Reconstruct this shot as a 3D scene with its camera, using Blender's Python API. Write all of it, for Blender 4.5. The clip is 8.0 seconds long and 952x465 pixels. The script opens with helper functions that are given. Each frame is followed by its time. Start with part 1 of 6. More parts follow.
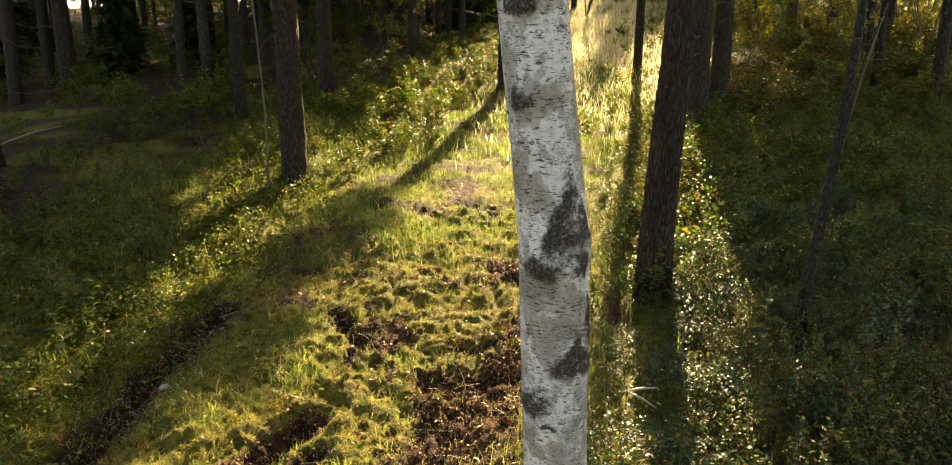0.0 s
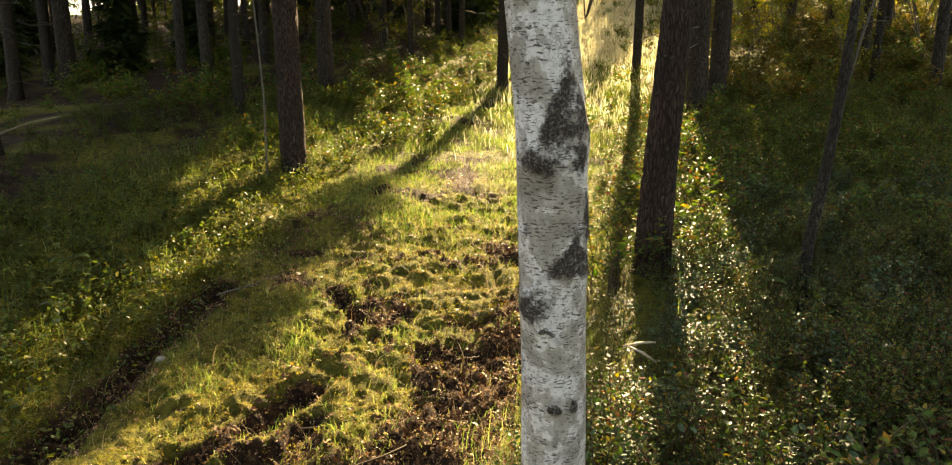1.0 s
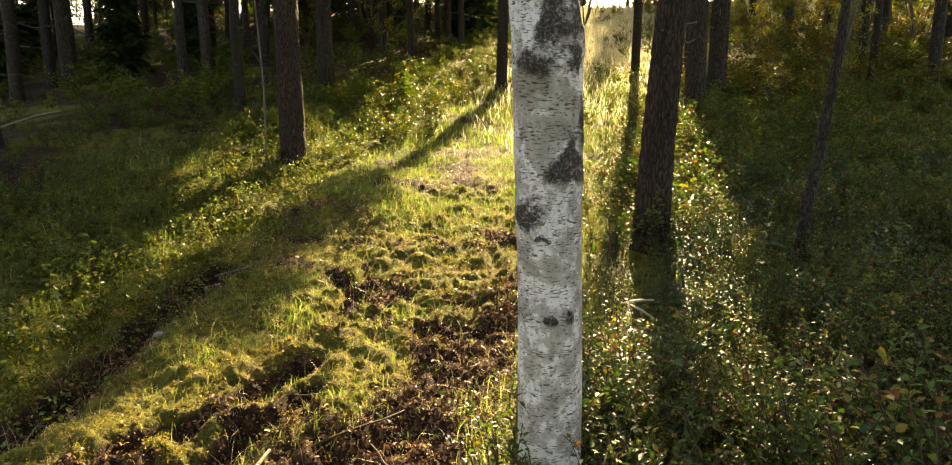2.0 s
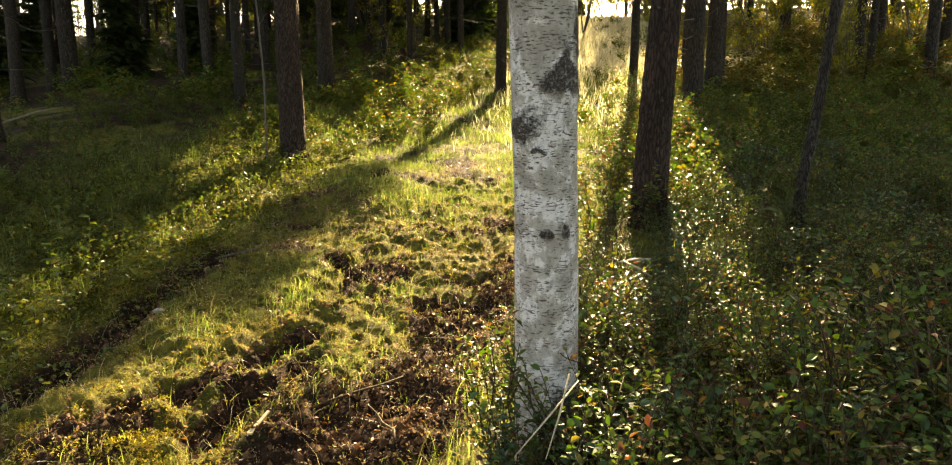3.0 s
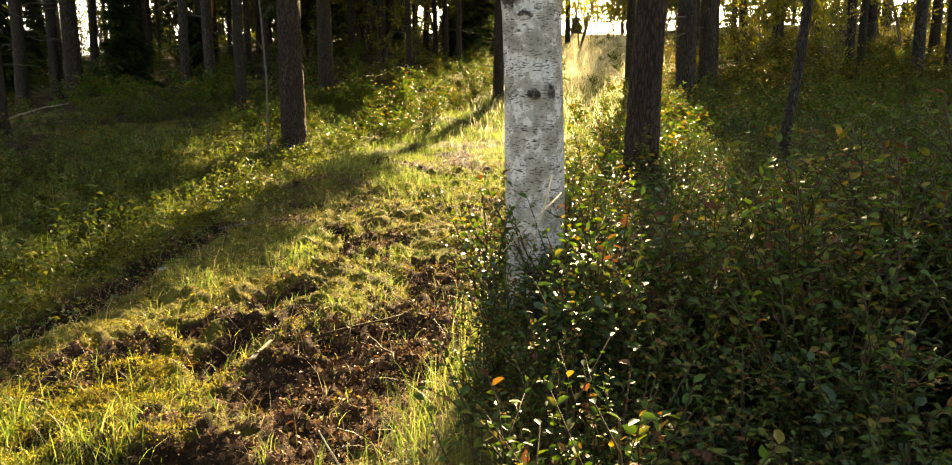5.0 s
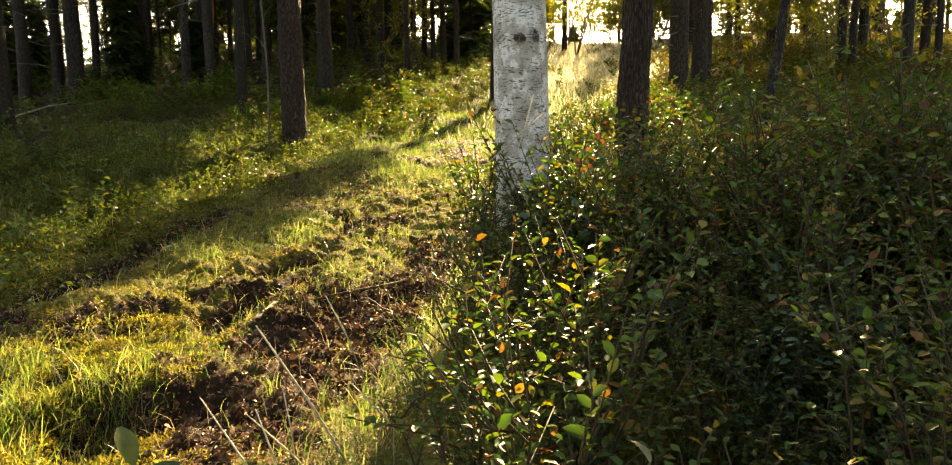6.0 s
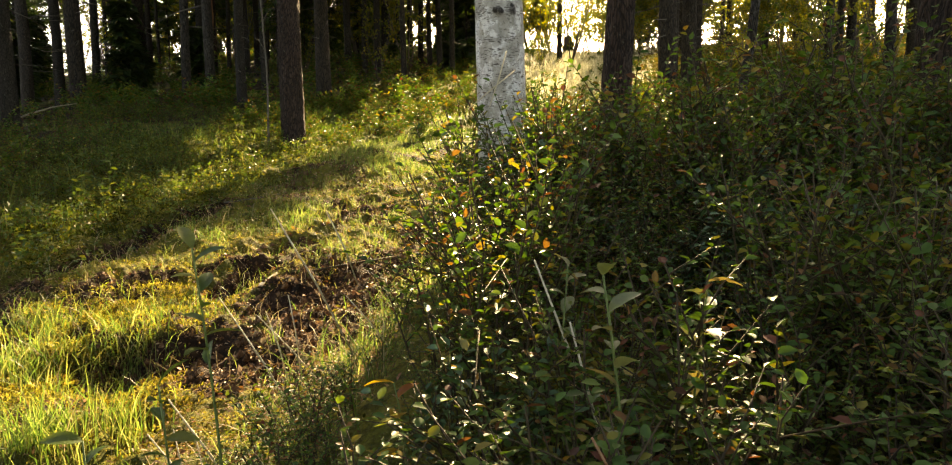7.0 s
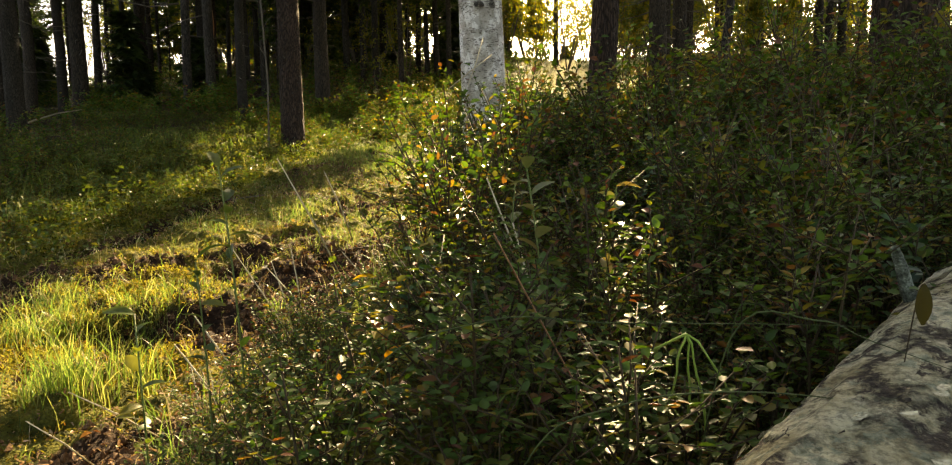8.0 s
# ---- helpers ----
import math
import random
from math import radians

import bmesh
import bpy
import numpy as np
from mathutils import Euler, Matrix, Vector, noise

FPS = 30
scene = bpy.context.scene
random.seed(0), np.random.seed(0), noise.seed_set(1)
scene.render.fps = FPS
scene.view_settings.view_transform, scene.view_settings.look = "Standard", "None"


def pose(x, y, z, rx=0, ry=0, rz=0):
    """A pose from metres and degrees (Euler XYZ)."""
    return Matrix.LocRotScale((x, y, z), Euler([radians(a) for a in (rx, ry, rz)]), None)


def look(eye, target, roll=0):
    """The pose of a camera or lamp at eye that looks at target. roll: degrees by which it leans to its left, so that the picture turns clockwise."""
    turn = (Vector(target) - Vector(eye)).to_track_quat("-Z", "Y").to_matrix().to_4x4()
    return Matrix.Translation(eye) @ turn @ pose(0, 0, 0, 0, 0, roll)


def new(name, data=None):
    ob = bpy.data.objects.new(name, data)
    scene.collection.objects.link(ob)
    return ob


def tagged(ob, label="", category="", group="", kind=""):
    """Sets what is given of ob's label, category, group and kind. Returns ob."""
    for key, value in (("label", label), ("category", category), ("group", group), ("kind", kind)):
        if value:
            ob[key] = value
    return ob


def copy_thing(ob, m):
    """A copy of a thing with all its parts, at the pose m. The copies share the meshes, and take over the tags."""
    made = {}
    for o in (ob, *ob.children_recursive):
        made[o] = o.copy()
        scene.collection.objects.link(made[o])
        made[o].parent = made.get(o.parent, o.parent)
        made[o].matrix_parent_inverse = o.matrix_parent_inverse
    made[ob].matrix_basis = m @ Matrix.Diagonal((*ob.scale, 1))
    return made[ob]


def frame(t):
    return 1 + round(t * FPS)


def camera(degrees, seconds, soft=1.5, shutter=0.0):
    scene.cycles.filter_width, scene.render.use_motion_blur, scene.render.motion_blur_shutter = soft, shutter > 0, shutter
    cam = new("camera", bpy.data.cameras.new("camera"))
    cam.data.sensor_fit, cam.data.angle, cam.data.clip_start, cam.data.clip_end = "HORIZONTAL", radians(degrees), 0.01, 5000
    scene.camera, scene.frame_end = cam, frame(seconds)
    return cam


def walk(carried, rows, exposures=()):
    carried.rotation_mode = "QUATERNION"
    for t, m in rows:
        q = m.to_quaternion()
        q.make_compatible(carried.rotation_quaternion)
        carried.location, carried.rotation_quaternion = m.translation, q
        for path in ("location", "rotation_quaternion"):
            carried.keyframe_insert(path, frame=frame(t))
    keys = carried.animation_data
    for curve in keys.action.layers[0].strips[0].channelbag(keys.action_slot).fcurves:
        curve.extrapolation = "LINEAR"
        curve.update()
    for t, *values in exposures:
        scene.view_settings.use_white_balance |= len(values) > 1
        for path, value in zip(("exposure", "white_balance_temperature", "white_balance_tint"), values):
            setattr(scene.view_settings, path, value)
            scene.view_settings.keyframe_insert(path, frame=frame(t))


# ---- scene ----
cam = camera(70.1, 8.0, soft=1.15)
PATH = [
    (0, (-0.001, -0.003, 2.313), (-0.004, 1.948, 1.874), 0.1),
    (0.5, (-0.007, -0.019, 2.197), (-0.008, 1.935, 1.769), 0.2),
    (1, (0.006, -0.035, 2.05), (0.004, 1.922, 1.635), 0.1),
    (1.5, (0.012, -0.061, 1.923), (0.01, 1.899, 1.524), 0.1),
    (3, (0.023, -0.162, 1.555), (0.022, 1.808, 1.21), -0.0),
    (3.5, (0.025, -0.195, 1.446), (0.024, 1.777, 1.117), 0.0),
    (4, (0.032, -0.241, 1.343), (0.031, 1.735, 1.032), -0.1),
    (5.5, (0.048, -0.459, 1.015), (0.051, 1.524, 0.754), -0.3),
    (6, (0.062, -0.57, 0.91), (0.067, 1.415, 0.665), -0.4),
    (6.5, (0.083, -0.684, 0.825), (0.092, 1.303, 0.595), -0.4),
    (7, (0.107, -0.839, 0.738), (0.12, 1.149, 0.523), -0.5),
    (7.5, (0.136, -0.967, 0.67), (0.15, 1.022, 0.466), -0.7),
    (8, (0.162, -1.096, 0.62), (0.177, 0.896, 0.434), -0.8),
]
walk(cam, [(t, look(eye, target, roll)) for t, eye, target, roll in PATH], [(0.0, 2.5, 9600, 14), (4.0, 2.58, 9600, 14), (6.5, 2.56, 9600, 13), (8.0, 2.30, 9600, 13)])
# ---- light ----
SUN_AZ, SUN_EL = 13.0, 26.0          # degrees: to the right of +y, above the horizon
world = bpy.data.worlds.new("sky")
scene.world = world
world.use_nodes = True
wn = world.node_tree.nodes
sky = wn.new("ShaderNodeTexSky")
sky.sky_type = "NISHITA"
sky.sun_disc = False
sky.sun_elevation, sky.sun_rotation = radians(SUN_EL), radians(SUN_AZ)
sky.air_density, sky.dust_density, sky.ozone_density = 0.8, 2.5, 0.3
world.node_tree.links.new(sky.outputs[0], wn["Background"].inputs[0])
wn["Background"].inputs[1].default_value = 0.115
sun = new("sun", bpy.data.lights.new("sun", "SUN"))
sun.data.energy, sun.data.angle, sun.data.color = 5.0, radians(0.6), (1.0, 0.88, 0.64)
_a, _e = radians(SUN_AZ), radians(SUN_EL)
SUN_DIR = Vector((math.sin(_a) * math.cos(_e), math.cos(_a) * math.cos(_e), math.sin(_e)))
sun.matrix_world = look(SUN_DIR * 60, (0, 0, 0))

# ---- node helpers ----


def material(name):
    m = bpy.data.materials.new(name)
    m.use_nodes = True
    m.node_tree.nodes.clear()
    out = m.node_tree.nodes.new("ShaderNodeOutputMaterial")
    return m, m.node_tree.nodes, m.node_tree.links, out


def node(nodes, links, kind, inputs=None, **props):
    n = nodes.new(kind)
    for k, v in props.items():
        setattr(n, k, v)
    for k, v in (inputs or {}).items():
        if isinstance(v, bpy.types.NodeSocket):
            links.new(v, n.inputs[k])
        else:
            n.inputs[k].default_value = v
    return n


def ramp(nodes, links, fac, stops, mode="LINEAR"):
    r = nodes.new("ShaderNodeValToRGB")
    r.color_ramp.interpolation = mode
    while len(r.color_ramp.elements) < len(stops):
        r.color_ramp.elements.new(0.5)
    for el, (p, c) in zip(r.color_ramp.elements, stops):
        el.position = p
        el.color = (c, c, c, 1) if isinstance(c, (int, float)) else (*c, 1)
    links.new(fac, r.inputs[0])
    return r.outputs[0]


def noise_of(nodes, links, vec, scale, detail=4.0, rough=0.55):
    return node(nodes, links, "ShaderNodeTexNoise", {"Vector": vec, "Scale": scale, "Detail": detail, "Roughness": rough}).outputs[0]


def mixed(nodes, links, fac, a, b, blend="MIX"):
    n = nodes.new("ShaderNodeMix")
    n.data_type, n.blend_type = "RGBA", blend
    for sock, v in ((n.inputs[0], fac), (n.inputs[6], a), (n.inputs[7], b)):
        if isinstance(v, bpy.types.NodeSocket):
            links.new(v, sock)
        else:
            sock.default_value = v if isinstance(v, (int, float)) else (*v, 1)
    return n.outputs[2]


def leaf_material(name, stops, through_light=0.5, gloss=0.4, rough=0.4, warm=(1.5, 1.35, 0.5), patch=0.0):
    """Thin leaves: a coloured face with a waxy gloss, which lets light through. Colour by leaf, then by plant."""
    m, n, l, out = material(name)
    geo = node(n, l, "ShaderNodeNewGeometry")
    info = node(n, l, "ShaderNodeObjectInfo")
    mixed_rand = node(n, l, "ShaderNodeMath", {0: geo.outputs["Random Per Island"], 1: info.outputs["Random"]}, operation="ADD")
    rand = node(n, l, "ShaderNodeMath", {0: mixed_rand.outputs[0]}, operation="FRACT").outputs[0]
    colour = ramp(n, l, rand, stops)
    co = node(n, l, "ShaderNodeTexCoord")
    blot = noise_of(n, l, co.outputs["Object"], 60, 3)
    colour = mixed(n, l, 0.55, colour, ramp(n, l, blot, [(0.3, 0.45), (0.7, 1.0)]), "MULTIPLY")
    if patch:                                             # withered and shaded-out patches, a hand's width and more
        wide = noise_of(n, l, co.outputs["Object"], 3.4, 5, 0.65)
        colour = mixed(n, l, patch, colour, ramp(n, l, wide, [(0.36, (0.42, 0.27, 0.20)), (0.47, (0.75, 0.70, 0.6)), (0.58, (1.0, 1.0, 1.0)), (0.7, (0.75, 0.95, 0.7))]), "MULTIPLY")
    face = node(n, l, "ShaderNodeBsdfPrincipled", {"Base Color": colour, "Roughness": rough, "Specular IOR Level": gloss})
    lit = node(n, l, "ShaderNodeBsdfTranslucent", {"Color": mixed(n, l, 1.0, colour, warm, "MULTIPLY")})
    mix = node(n, l, "ShaderNodeMixShader", {0: through_light, 1: face.outputs[0], 2: lit.outputs[0]})
    l.new(mix.outputs[0], out.inputs[0])
    return m


def plain_material(name, stops, scale=20.0, rough=0.8, bump=0.3, stretch=(1, 1, 1), spec=0.3):
    m, n, l, out = material(name)
    co = node(n, l, "ShaderNodeTexCoord")
    mp = node(n, l, "ShaderNodeMapping", {"Vector": co.outputs["Object"], "Scale": stretch}).outputs[0]
    big = noise_of(n, l, mp, scale, 5, 0.6)
    fine = noise_of(n, l, mp, scale * 6, 3)
    fac = node(n, l, "ShaderNodeMath", {0: big, 1: fine}, operation="ADD").outputs[0]
    fac = node(n, l, "ShaderNodeMath", {0: fac, 1: 0.5}, operation="MULTIPLY").outputs[0]
    colour = ramp(n, l, fac, stops)
    bmp = node(n, l, "ShaderNodeBump", {"Height": fac, "Strength": bump, "Distance": 0.01})
    b = node(n, l, "ShaderNodeBsdfPrincipled", {"Base Color": colour, "Roughness": rough, "Specular IOR Level": spec, "Normal": bmp.outputs[0]})
    l.new(b.outputs[0], out.inputs[0])
    return m


# ---- materials ----
BILBERRY = leaf_material("bilberry_leaf", [(0.0, (0.035, 0.08, 0.016)), (0.25, (0.06, 0.135, 0.024)), (0.55, (0.085, 0.165, 0.034)), (0.74, (0.14, 0.18, 0.035)),
                         (0.86, (0.24, 0.20, 0.04)), (0.93, (0.22, 0.11, 0.04)), (0.97, (0.16, 0.05, 0.03)), (1.0, (0.10, 0.05, 0.03))], 0.42, 0.3, 0.46)
RUST = leaf_material("autumn_scrub", [(0.0, (0.05, 0.075, 0.018)), (0.5, (0.09, 0.10, 0.025)), (0.8, (0.15, 0.11, 0.03)), (1.0, (0.2, 0.11, 0.035))], 0.5, 0.3, 0.5)
COWBERRY = leaf_material("cowberry_leaf", [(0.0, (0.025, 0.07, 0.025)), (0.6, (0.045, 0.11, 0.045)), (0.9, (0.07, 0.14, 0.06)), (1.0, (0.16, 0.15, 0.04))], 0.22, 0.45, 0.42)
YELLOWED = leaf_material("yellowed_leaf", [(0.0, (0.3, 0.24, 0.03)), (0.5, (0.36, 0.27, 0.035)), (0.8, (0.4, 0.18, 0.03)), (1.0, (0.3, 0.08, 0.03))], 0.5, 0.35, 0.4, (1.3, 1.1, 0.6))
BROAD = leaf_material("broad_leaf", [(0.0, (0.06, 0.11, 0.03)), (0.6, (0.10, 0.16, 0.04)), (1.0, (0.22, 0.22, 0.05))], 0.5, 0.4, 0.4)
BIRCH_LEAF = leaf_material("birch_leaf", [(0.0, (0.10, 0.15, 0.03)), (0.6, (0.18, 0.20, 0.03)), (1.0, (0.34, 0.27, 0.03))], 0.55, 0.35, 0.45)
NEEDLE = leaf_material("spruce_needles", [(0.0, (0.02, 0.045, 0.014)), (0.6, (0.045, 0.085, 0.022)), (1.0, (0.08, 0.11, 0.026))], 0.42, 0.3, 0.5)
GRASS = leaf_material("grass_blade", [(0.0, (0.065, 0.12, 0.034)), (0.45, (0.15, 0.22, 0.062)), (0.8, (0.26, 0.27, 0.10)), (1.0, (0.42, 0.36, 0.20))], 0.62, 0.4, 0.38, (1.32, 1.52, 0.85), 0.45)
# clearing grass: the blown-out sun glare is put into its near-white colour
GLARE_MEADOW = leaf_material("meadow_grass", [(0.0, (0.46, 0.45, 0.24)), (0.5, (0.66, 0.63, 0.40)), (1.0, (0.77, 0.74, 0.56))], 0.65, 0.4, 0.35, (1.15, 1.15, 1.15))
STRAW = leaf_material("dry_straw", [(0.0, (0.40, 0.32, 0.17)), (0.6, (0.5, 0.43, 0.27)), (1.0, (0.3, 0.19, 0.09))], 0.3, 0.4, 0.45, (1.1, 1.0, 0.8))
MOSS = leaf_material("moss_frond", [(0.0, (0.058, 0.063, 0.018)), (0.3, (0.165, 0.162, 0.038)), (0.65, (0.335, 0.305, 0.075)), (0.9, (0.44, 0.385, 0.13)), (1.0, (0.26, 0.13, 0.055))], 0.5, 0.10, 0.75, (1.42, 1.40, 0.72), 0.75)
# greener than MOSS, and about half as bright: the bank's shade is in the colour
SHADED_BANK_MOSS = leaf_material("shaded_bank_moss_frond", [(0.0, (0.025, 0.042, 0.010)), (0.35, (0.07, 0.095, 0.018)), (0.75, (0.16, 0.18, 0.03)), (1.0, (0.26, 0.22, 0.05))], 0.45, 0.1, 0.75, (1.35, 1.4, 0.55), 0.8)
LITTER = leaf_material("fallen_leaf", [(0.0, (0.16, 0.07, 0.03)), (0.5, (0.28, 0.13, 0.05)), (0.85, (0.38, 0.22, 0.09)), (1.0, (0.45, 0.33, 0.06))], 0.2, 0.3, 0.5, (1.1, 0.9, 0.6))
CRUMBS = plain_material("peat_crumbs", [(0.3, (0.02, 0.010, 0.005)), (0.5, (0.10, 0.05, 0.021)), (0.7, (0.30, 0.18, 0.085))], 25, 0.9, 0.5)
TAN = leaf_material("needle_litter", [(0.0, (0.20, 0.105, 0.055)), (0.4, (0.42, 0.275, 0.155)), (0.8, (0.58, 0.42, 0.26)), (1.0, (0.34, 0.15, 0.075))], 0.15, 0.25, 0.6, (1.1, 1.0, 0.7))
STEM = plain_material("woody_stem", [(0.3, (0.03, 0.022, 0.011)), (0.7, (0.08, 0.055, 0.026))], 40, 0.7)
SHOOT = plain_material("fresh_shoot", [(0.3, (0.16, 0.28, 0.04)), (0.7, (0.30, 0.42, 0.08))], 40, 0.45)
# GREEN_STEM at about half brightness: the blades' shade is put into the colour
DARK_BLADE = plain_material("shaded_blade", [(0.3, (0.035, 0.06, 0.02)), (0.7, (0.08, 0.11, 0.035))], 40, 0.6)
GREEN_STEM = plain_material("green_stem", [(0.3, (0.07, 0.12, 0.03)), (0.7, (0.16, 0.2, 0.06))], 40, 0.5)
DEADWOOD = plain_material("grey_dead_wood", [(0.3, (0.14, 0.11, 0.08)), (0.55, (0.3, 0.25, 0.18)), (0.75, (0.5, 0.44, 0.35))], 30, 0.8, 0.4, (1, 1, 0.2))
FRESHWOOD = plain_material("torn_wood", [(0.3, (0.22, 0.10, 0.05)), (0.7, (0.45, 0.2, 0.1))], 20, 0.7, 0.4, (1, 1, 0.1))
LICHEN_WOOD = plain_material("lichen_wood", [(0.38, (0.03, 0.032, 0.025)), (0.5, (0.10, 0.12, 0.09)), (0.64, (0.26, 0.30, 0.24))], 60, 0.85, 0.6)
TWIG = plain_material("dead_twig", [(0.3, (0.05, 0.04, 0.03)), (0.7, (0.16, 0.14, 0.11))], 30, 0.85)


def bark_material(name, dark, mid, light, scale=1.0):
    """Furrowed conifer bark: long plates with dark cracks, lichen specks."""
    m, n, l, out = material(name)
    co = node(n, l, "ShaderNodeTexCoord")
    mp = node(n, l, "ShaderNodeMapping", {"Vector": co.outputs["Object"], "Scale": (scale, scale, 0.2 * scale)}).outputs[0]
    warp = noise_of(n, l, mp, 9, 4)
    vec = node(n, l, "ShaderNodeVectorMath", {0: mp, 1: node(n, l, "ShaderNodeVectorMath", {0: node(n, l, "ShaderNodeTexNoise", {"Vector": mp, "Scale": 14.0}).outputs[1], "Scale": 0.05}, operation="SCALE").outputs[0]}, operation="ADD").outputs[0]
    cell = node(n, l, "ShaderNodeTexVoronoi", {"Vector": vec, "Scale": 44.0}, feature="DISTANCE_TO_EDGE").outputs[0]
    crack = ramp(n, l, cell, [(0.0, 0.0), (0.22, 1.0)])
    plates = ramp(n, l, warp, [(0.3, mid), (0.7, light)])
    grain = noise_of(n, l, mp, 120, 3)
    plates = mixed(n, l, 0.6, plates, ramp(n, l, grain, [(0.3, 0.5), (0.7, 1.2)]), "MULTIPLY")
    colour = mixed(n, l, crack, dark, plates)
    lichen = ramp(n, l, noise_of(n, l, co.outputs["Object"], 30, 5, 0.65), [(0.62, 0.0), (0.68, 1.0)])
    colour = mixed(n, l, node(n, l, "ShaderNodeMath", {0: lichen, 1: 0.35}, operation="MULTIPLY").outputs[0], colour, (0.22, 0.24, 0.19))
    hgt = node(n, l, "ShaderNodeMath", {0: crack, 1: grain}, operation="ADD").outputs[0]
    bmp = node(n, l, "ShaderNodeBump", {"Height": hgt, "Strength": 0.9, "Distance": 0.012})
    b = node(n, l, "ShaderNodeBsdfPrincipled", {"Base Color": colour, "Roughness": 0.85, "Specular IOR Level": 0.25, "Normal": bmp.outputs[0]})
    l.new(b.outputs[0], out.inputs[0])
    return m


PINE_BARK = bark_material("pine_bark", (0.013, 0.009, 0.007), (0.042, 0.027, 0.019), (0.095, 0.06, 0.043))
OLD_PINE_BARK = bark_material("old_pine_bark", (0.013, 0.010, 0.007), (0.042, 0.032, 0.022), (0.085, 0.064, 0.045))
SPRUCE_BARK = bark_material("spruce_bark", (0.013, 0.011, 0.008), (0.042, 0.035, 0.027), (0.085, 0.072, 0.056), 1.6)


def birch_material():
    """White peeling bark with lying dark lenticels; 'scar' holds the black rough patches."""
    m, n, l, out = material("birch_bark")
    co = node(n, l, "ShaderNodeTexCoord").outputs["Object"]
    uv = co
    lie = node(n, l, "ShaderNodeMapping", {"Vector": uv, "Scale": (1.0, 1.0, 4.5)}).outputs[0]
    big = noise_of(n, l, co, 9, 6, 0.6)
    papery = ramp(n, l, big, [(0.34, (0.33, 0.30, 0.25)), (0.46, (0.47, 0.44, 0.39)), (0.505, (0.56, 0.53, 0.48)), (0.525, (0.78, 0.77, 0.74)), (0.7, (0.86, 0.85, 0.83))])
    torn = noise_of(n, l, node(n, l, "ShaderNodeMapping", {"Vector": uv, "Scale": (1, 1, 0.7)}).outputs[0], 22, 8, 0.7)
    papery = mixed(n, l, ramp(n, l, torn, [(0.525, 0.0), (0.56, 0.7)]), papery, (0.36, 0.34, 0.29))
    papery = mixed(n, l, 0.6, papery, ramp(n, l, noise_of(n, l, co, 60, 6, 0.75), [(0.37, 0.5), (0.52, 1.0)]), "MULTIPLY")
    bands = noise_of(n, l, node(n, l, "ShaderNodeMapping", {"Vector": uv, "Scale": (1, 1, 9)}).outputs[0], 7, 4, 0.6)
    papery = mixed(n, l, 0.18, papery, ramp(n, l, bands, [(0.35, 0.62), (0.6, 1.0)]), "MULTIPLY")
    dash = noise_of(n, l, lie, 60, 2, 0.5)
    row = noise_of(n, l, node(n, l, "ShaderNodeMapping", {"Vector": uv, "Scale": (0.5, 0.5, 9)}).outputs[0], 5, 3, 0.6)
    dashes = ramp(n, l, node(n, l, "ShaderNodeMath", {0: dash, 1: node(n, l, "ShaderNodeMath", {0: row, 1: 0.35}, operation="MULTIPLY").outputs[0]}, operation="ADD").outputs[0], [(0.775, 0.0), (0.81, 0.92)])
    specks = ramp(n, l, noise_of(n, l, co, 85, 4, 0.6), [(0.60, 0.0), (0.67, 0.8)])
    scar = node(n, l, "ShaderNodeAttribute", attribute_name="scar").outputs["Fac"]
    ragged = noise_of(n, l, co, 26, 10, 0.8)
    wild = node(n, l, "ShaderNodeMath", {0: ragged, 1: 3.0}, operation="MULTIPLY").outputs[0]
    both = node(n, l, "ShaderNodeMath", {0: scar, 1: wild}, operation="ADD").outputs[0]
    scarred = ramp(n, l, node(n, l, "ShaderNodeMath", {0: both, 1: 1.5}, operation="SUBTRACT").outputs[0], [(0.42, 0.0), (0.75, 1.0)])
    crust = ramp(n, l, noise_of(n, l, co, 150, 6, 0.75), [(0.36, (0.014, 0.012, 0.010)), (0.52, (0.055, 0.047, 0.040)), (0.64, (0.24, 0.22, 0.19))])
    colour = mixed(n, l, dashes, papery, (0.07, 0.055, 0.045))
    colour = mixed(n, l, specks, colour, (0.11, 0.10, 0.085))
    colour = mixed(n, l, scarred, colour, crust)
    h = node(n, l, "ShaderNodeMath", {0: big, 1: dashes}, operation="SUBTRACT").outputs[0]
    h = node(n, l, "ShaderNodeMath", {0: h, 1: node(n, l, "ShaderNodeMath", {0: scarred, 1: ragged}, operation="MULTIPLY").outputs[0]}, operation="ADD").outputs[0]
    bmp = node(n, l, "ShaderNodeBump", {"Height": h, "Strength": 0.6, "Distance": 0.006})
    b = node(n, l, "ShaderNodeBsdfPrincipled", {"Base Color": colour, "Roughness": 0.65, "Specular IOR Level": 0.3, "Normal": bmp.outputs[0]})
    l.new(b.outputs[0], out.inputs[0])
    return m


BIRCH_BARK = birch_material()


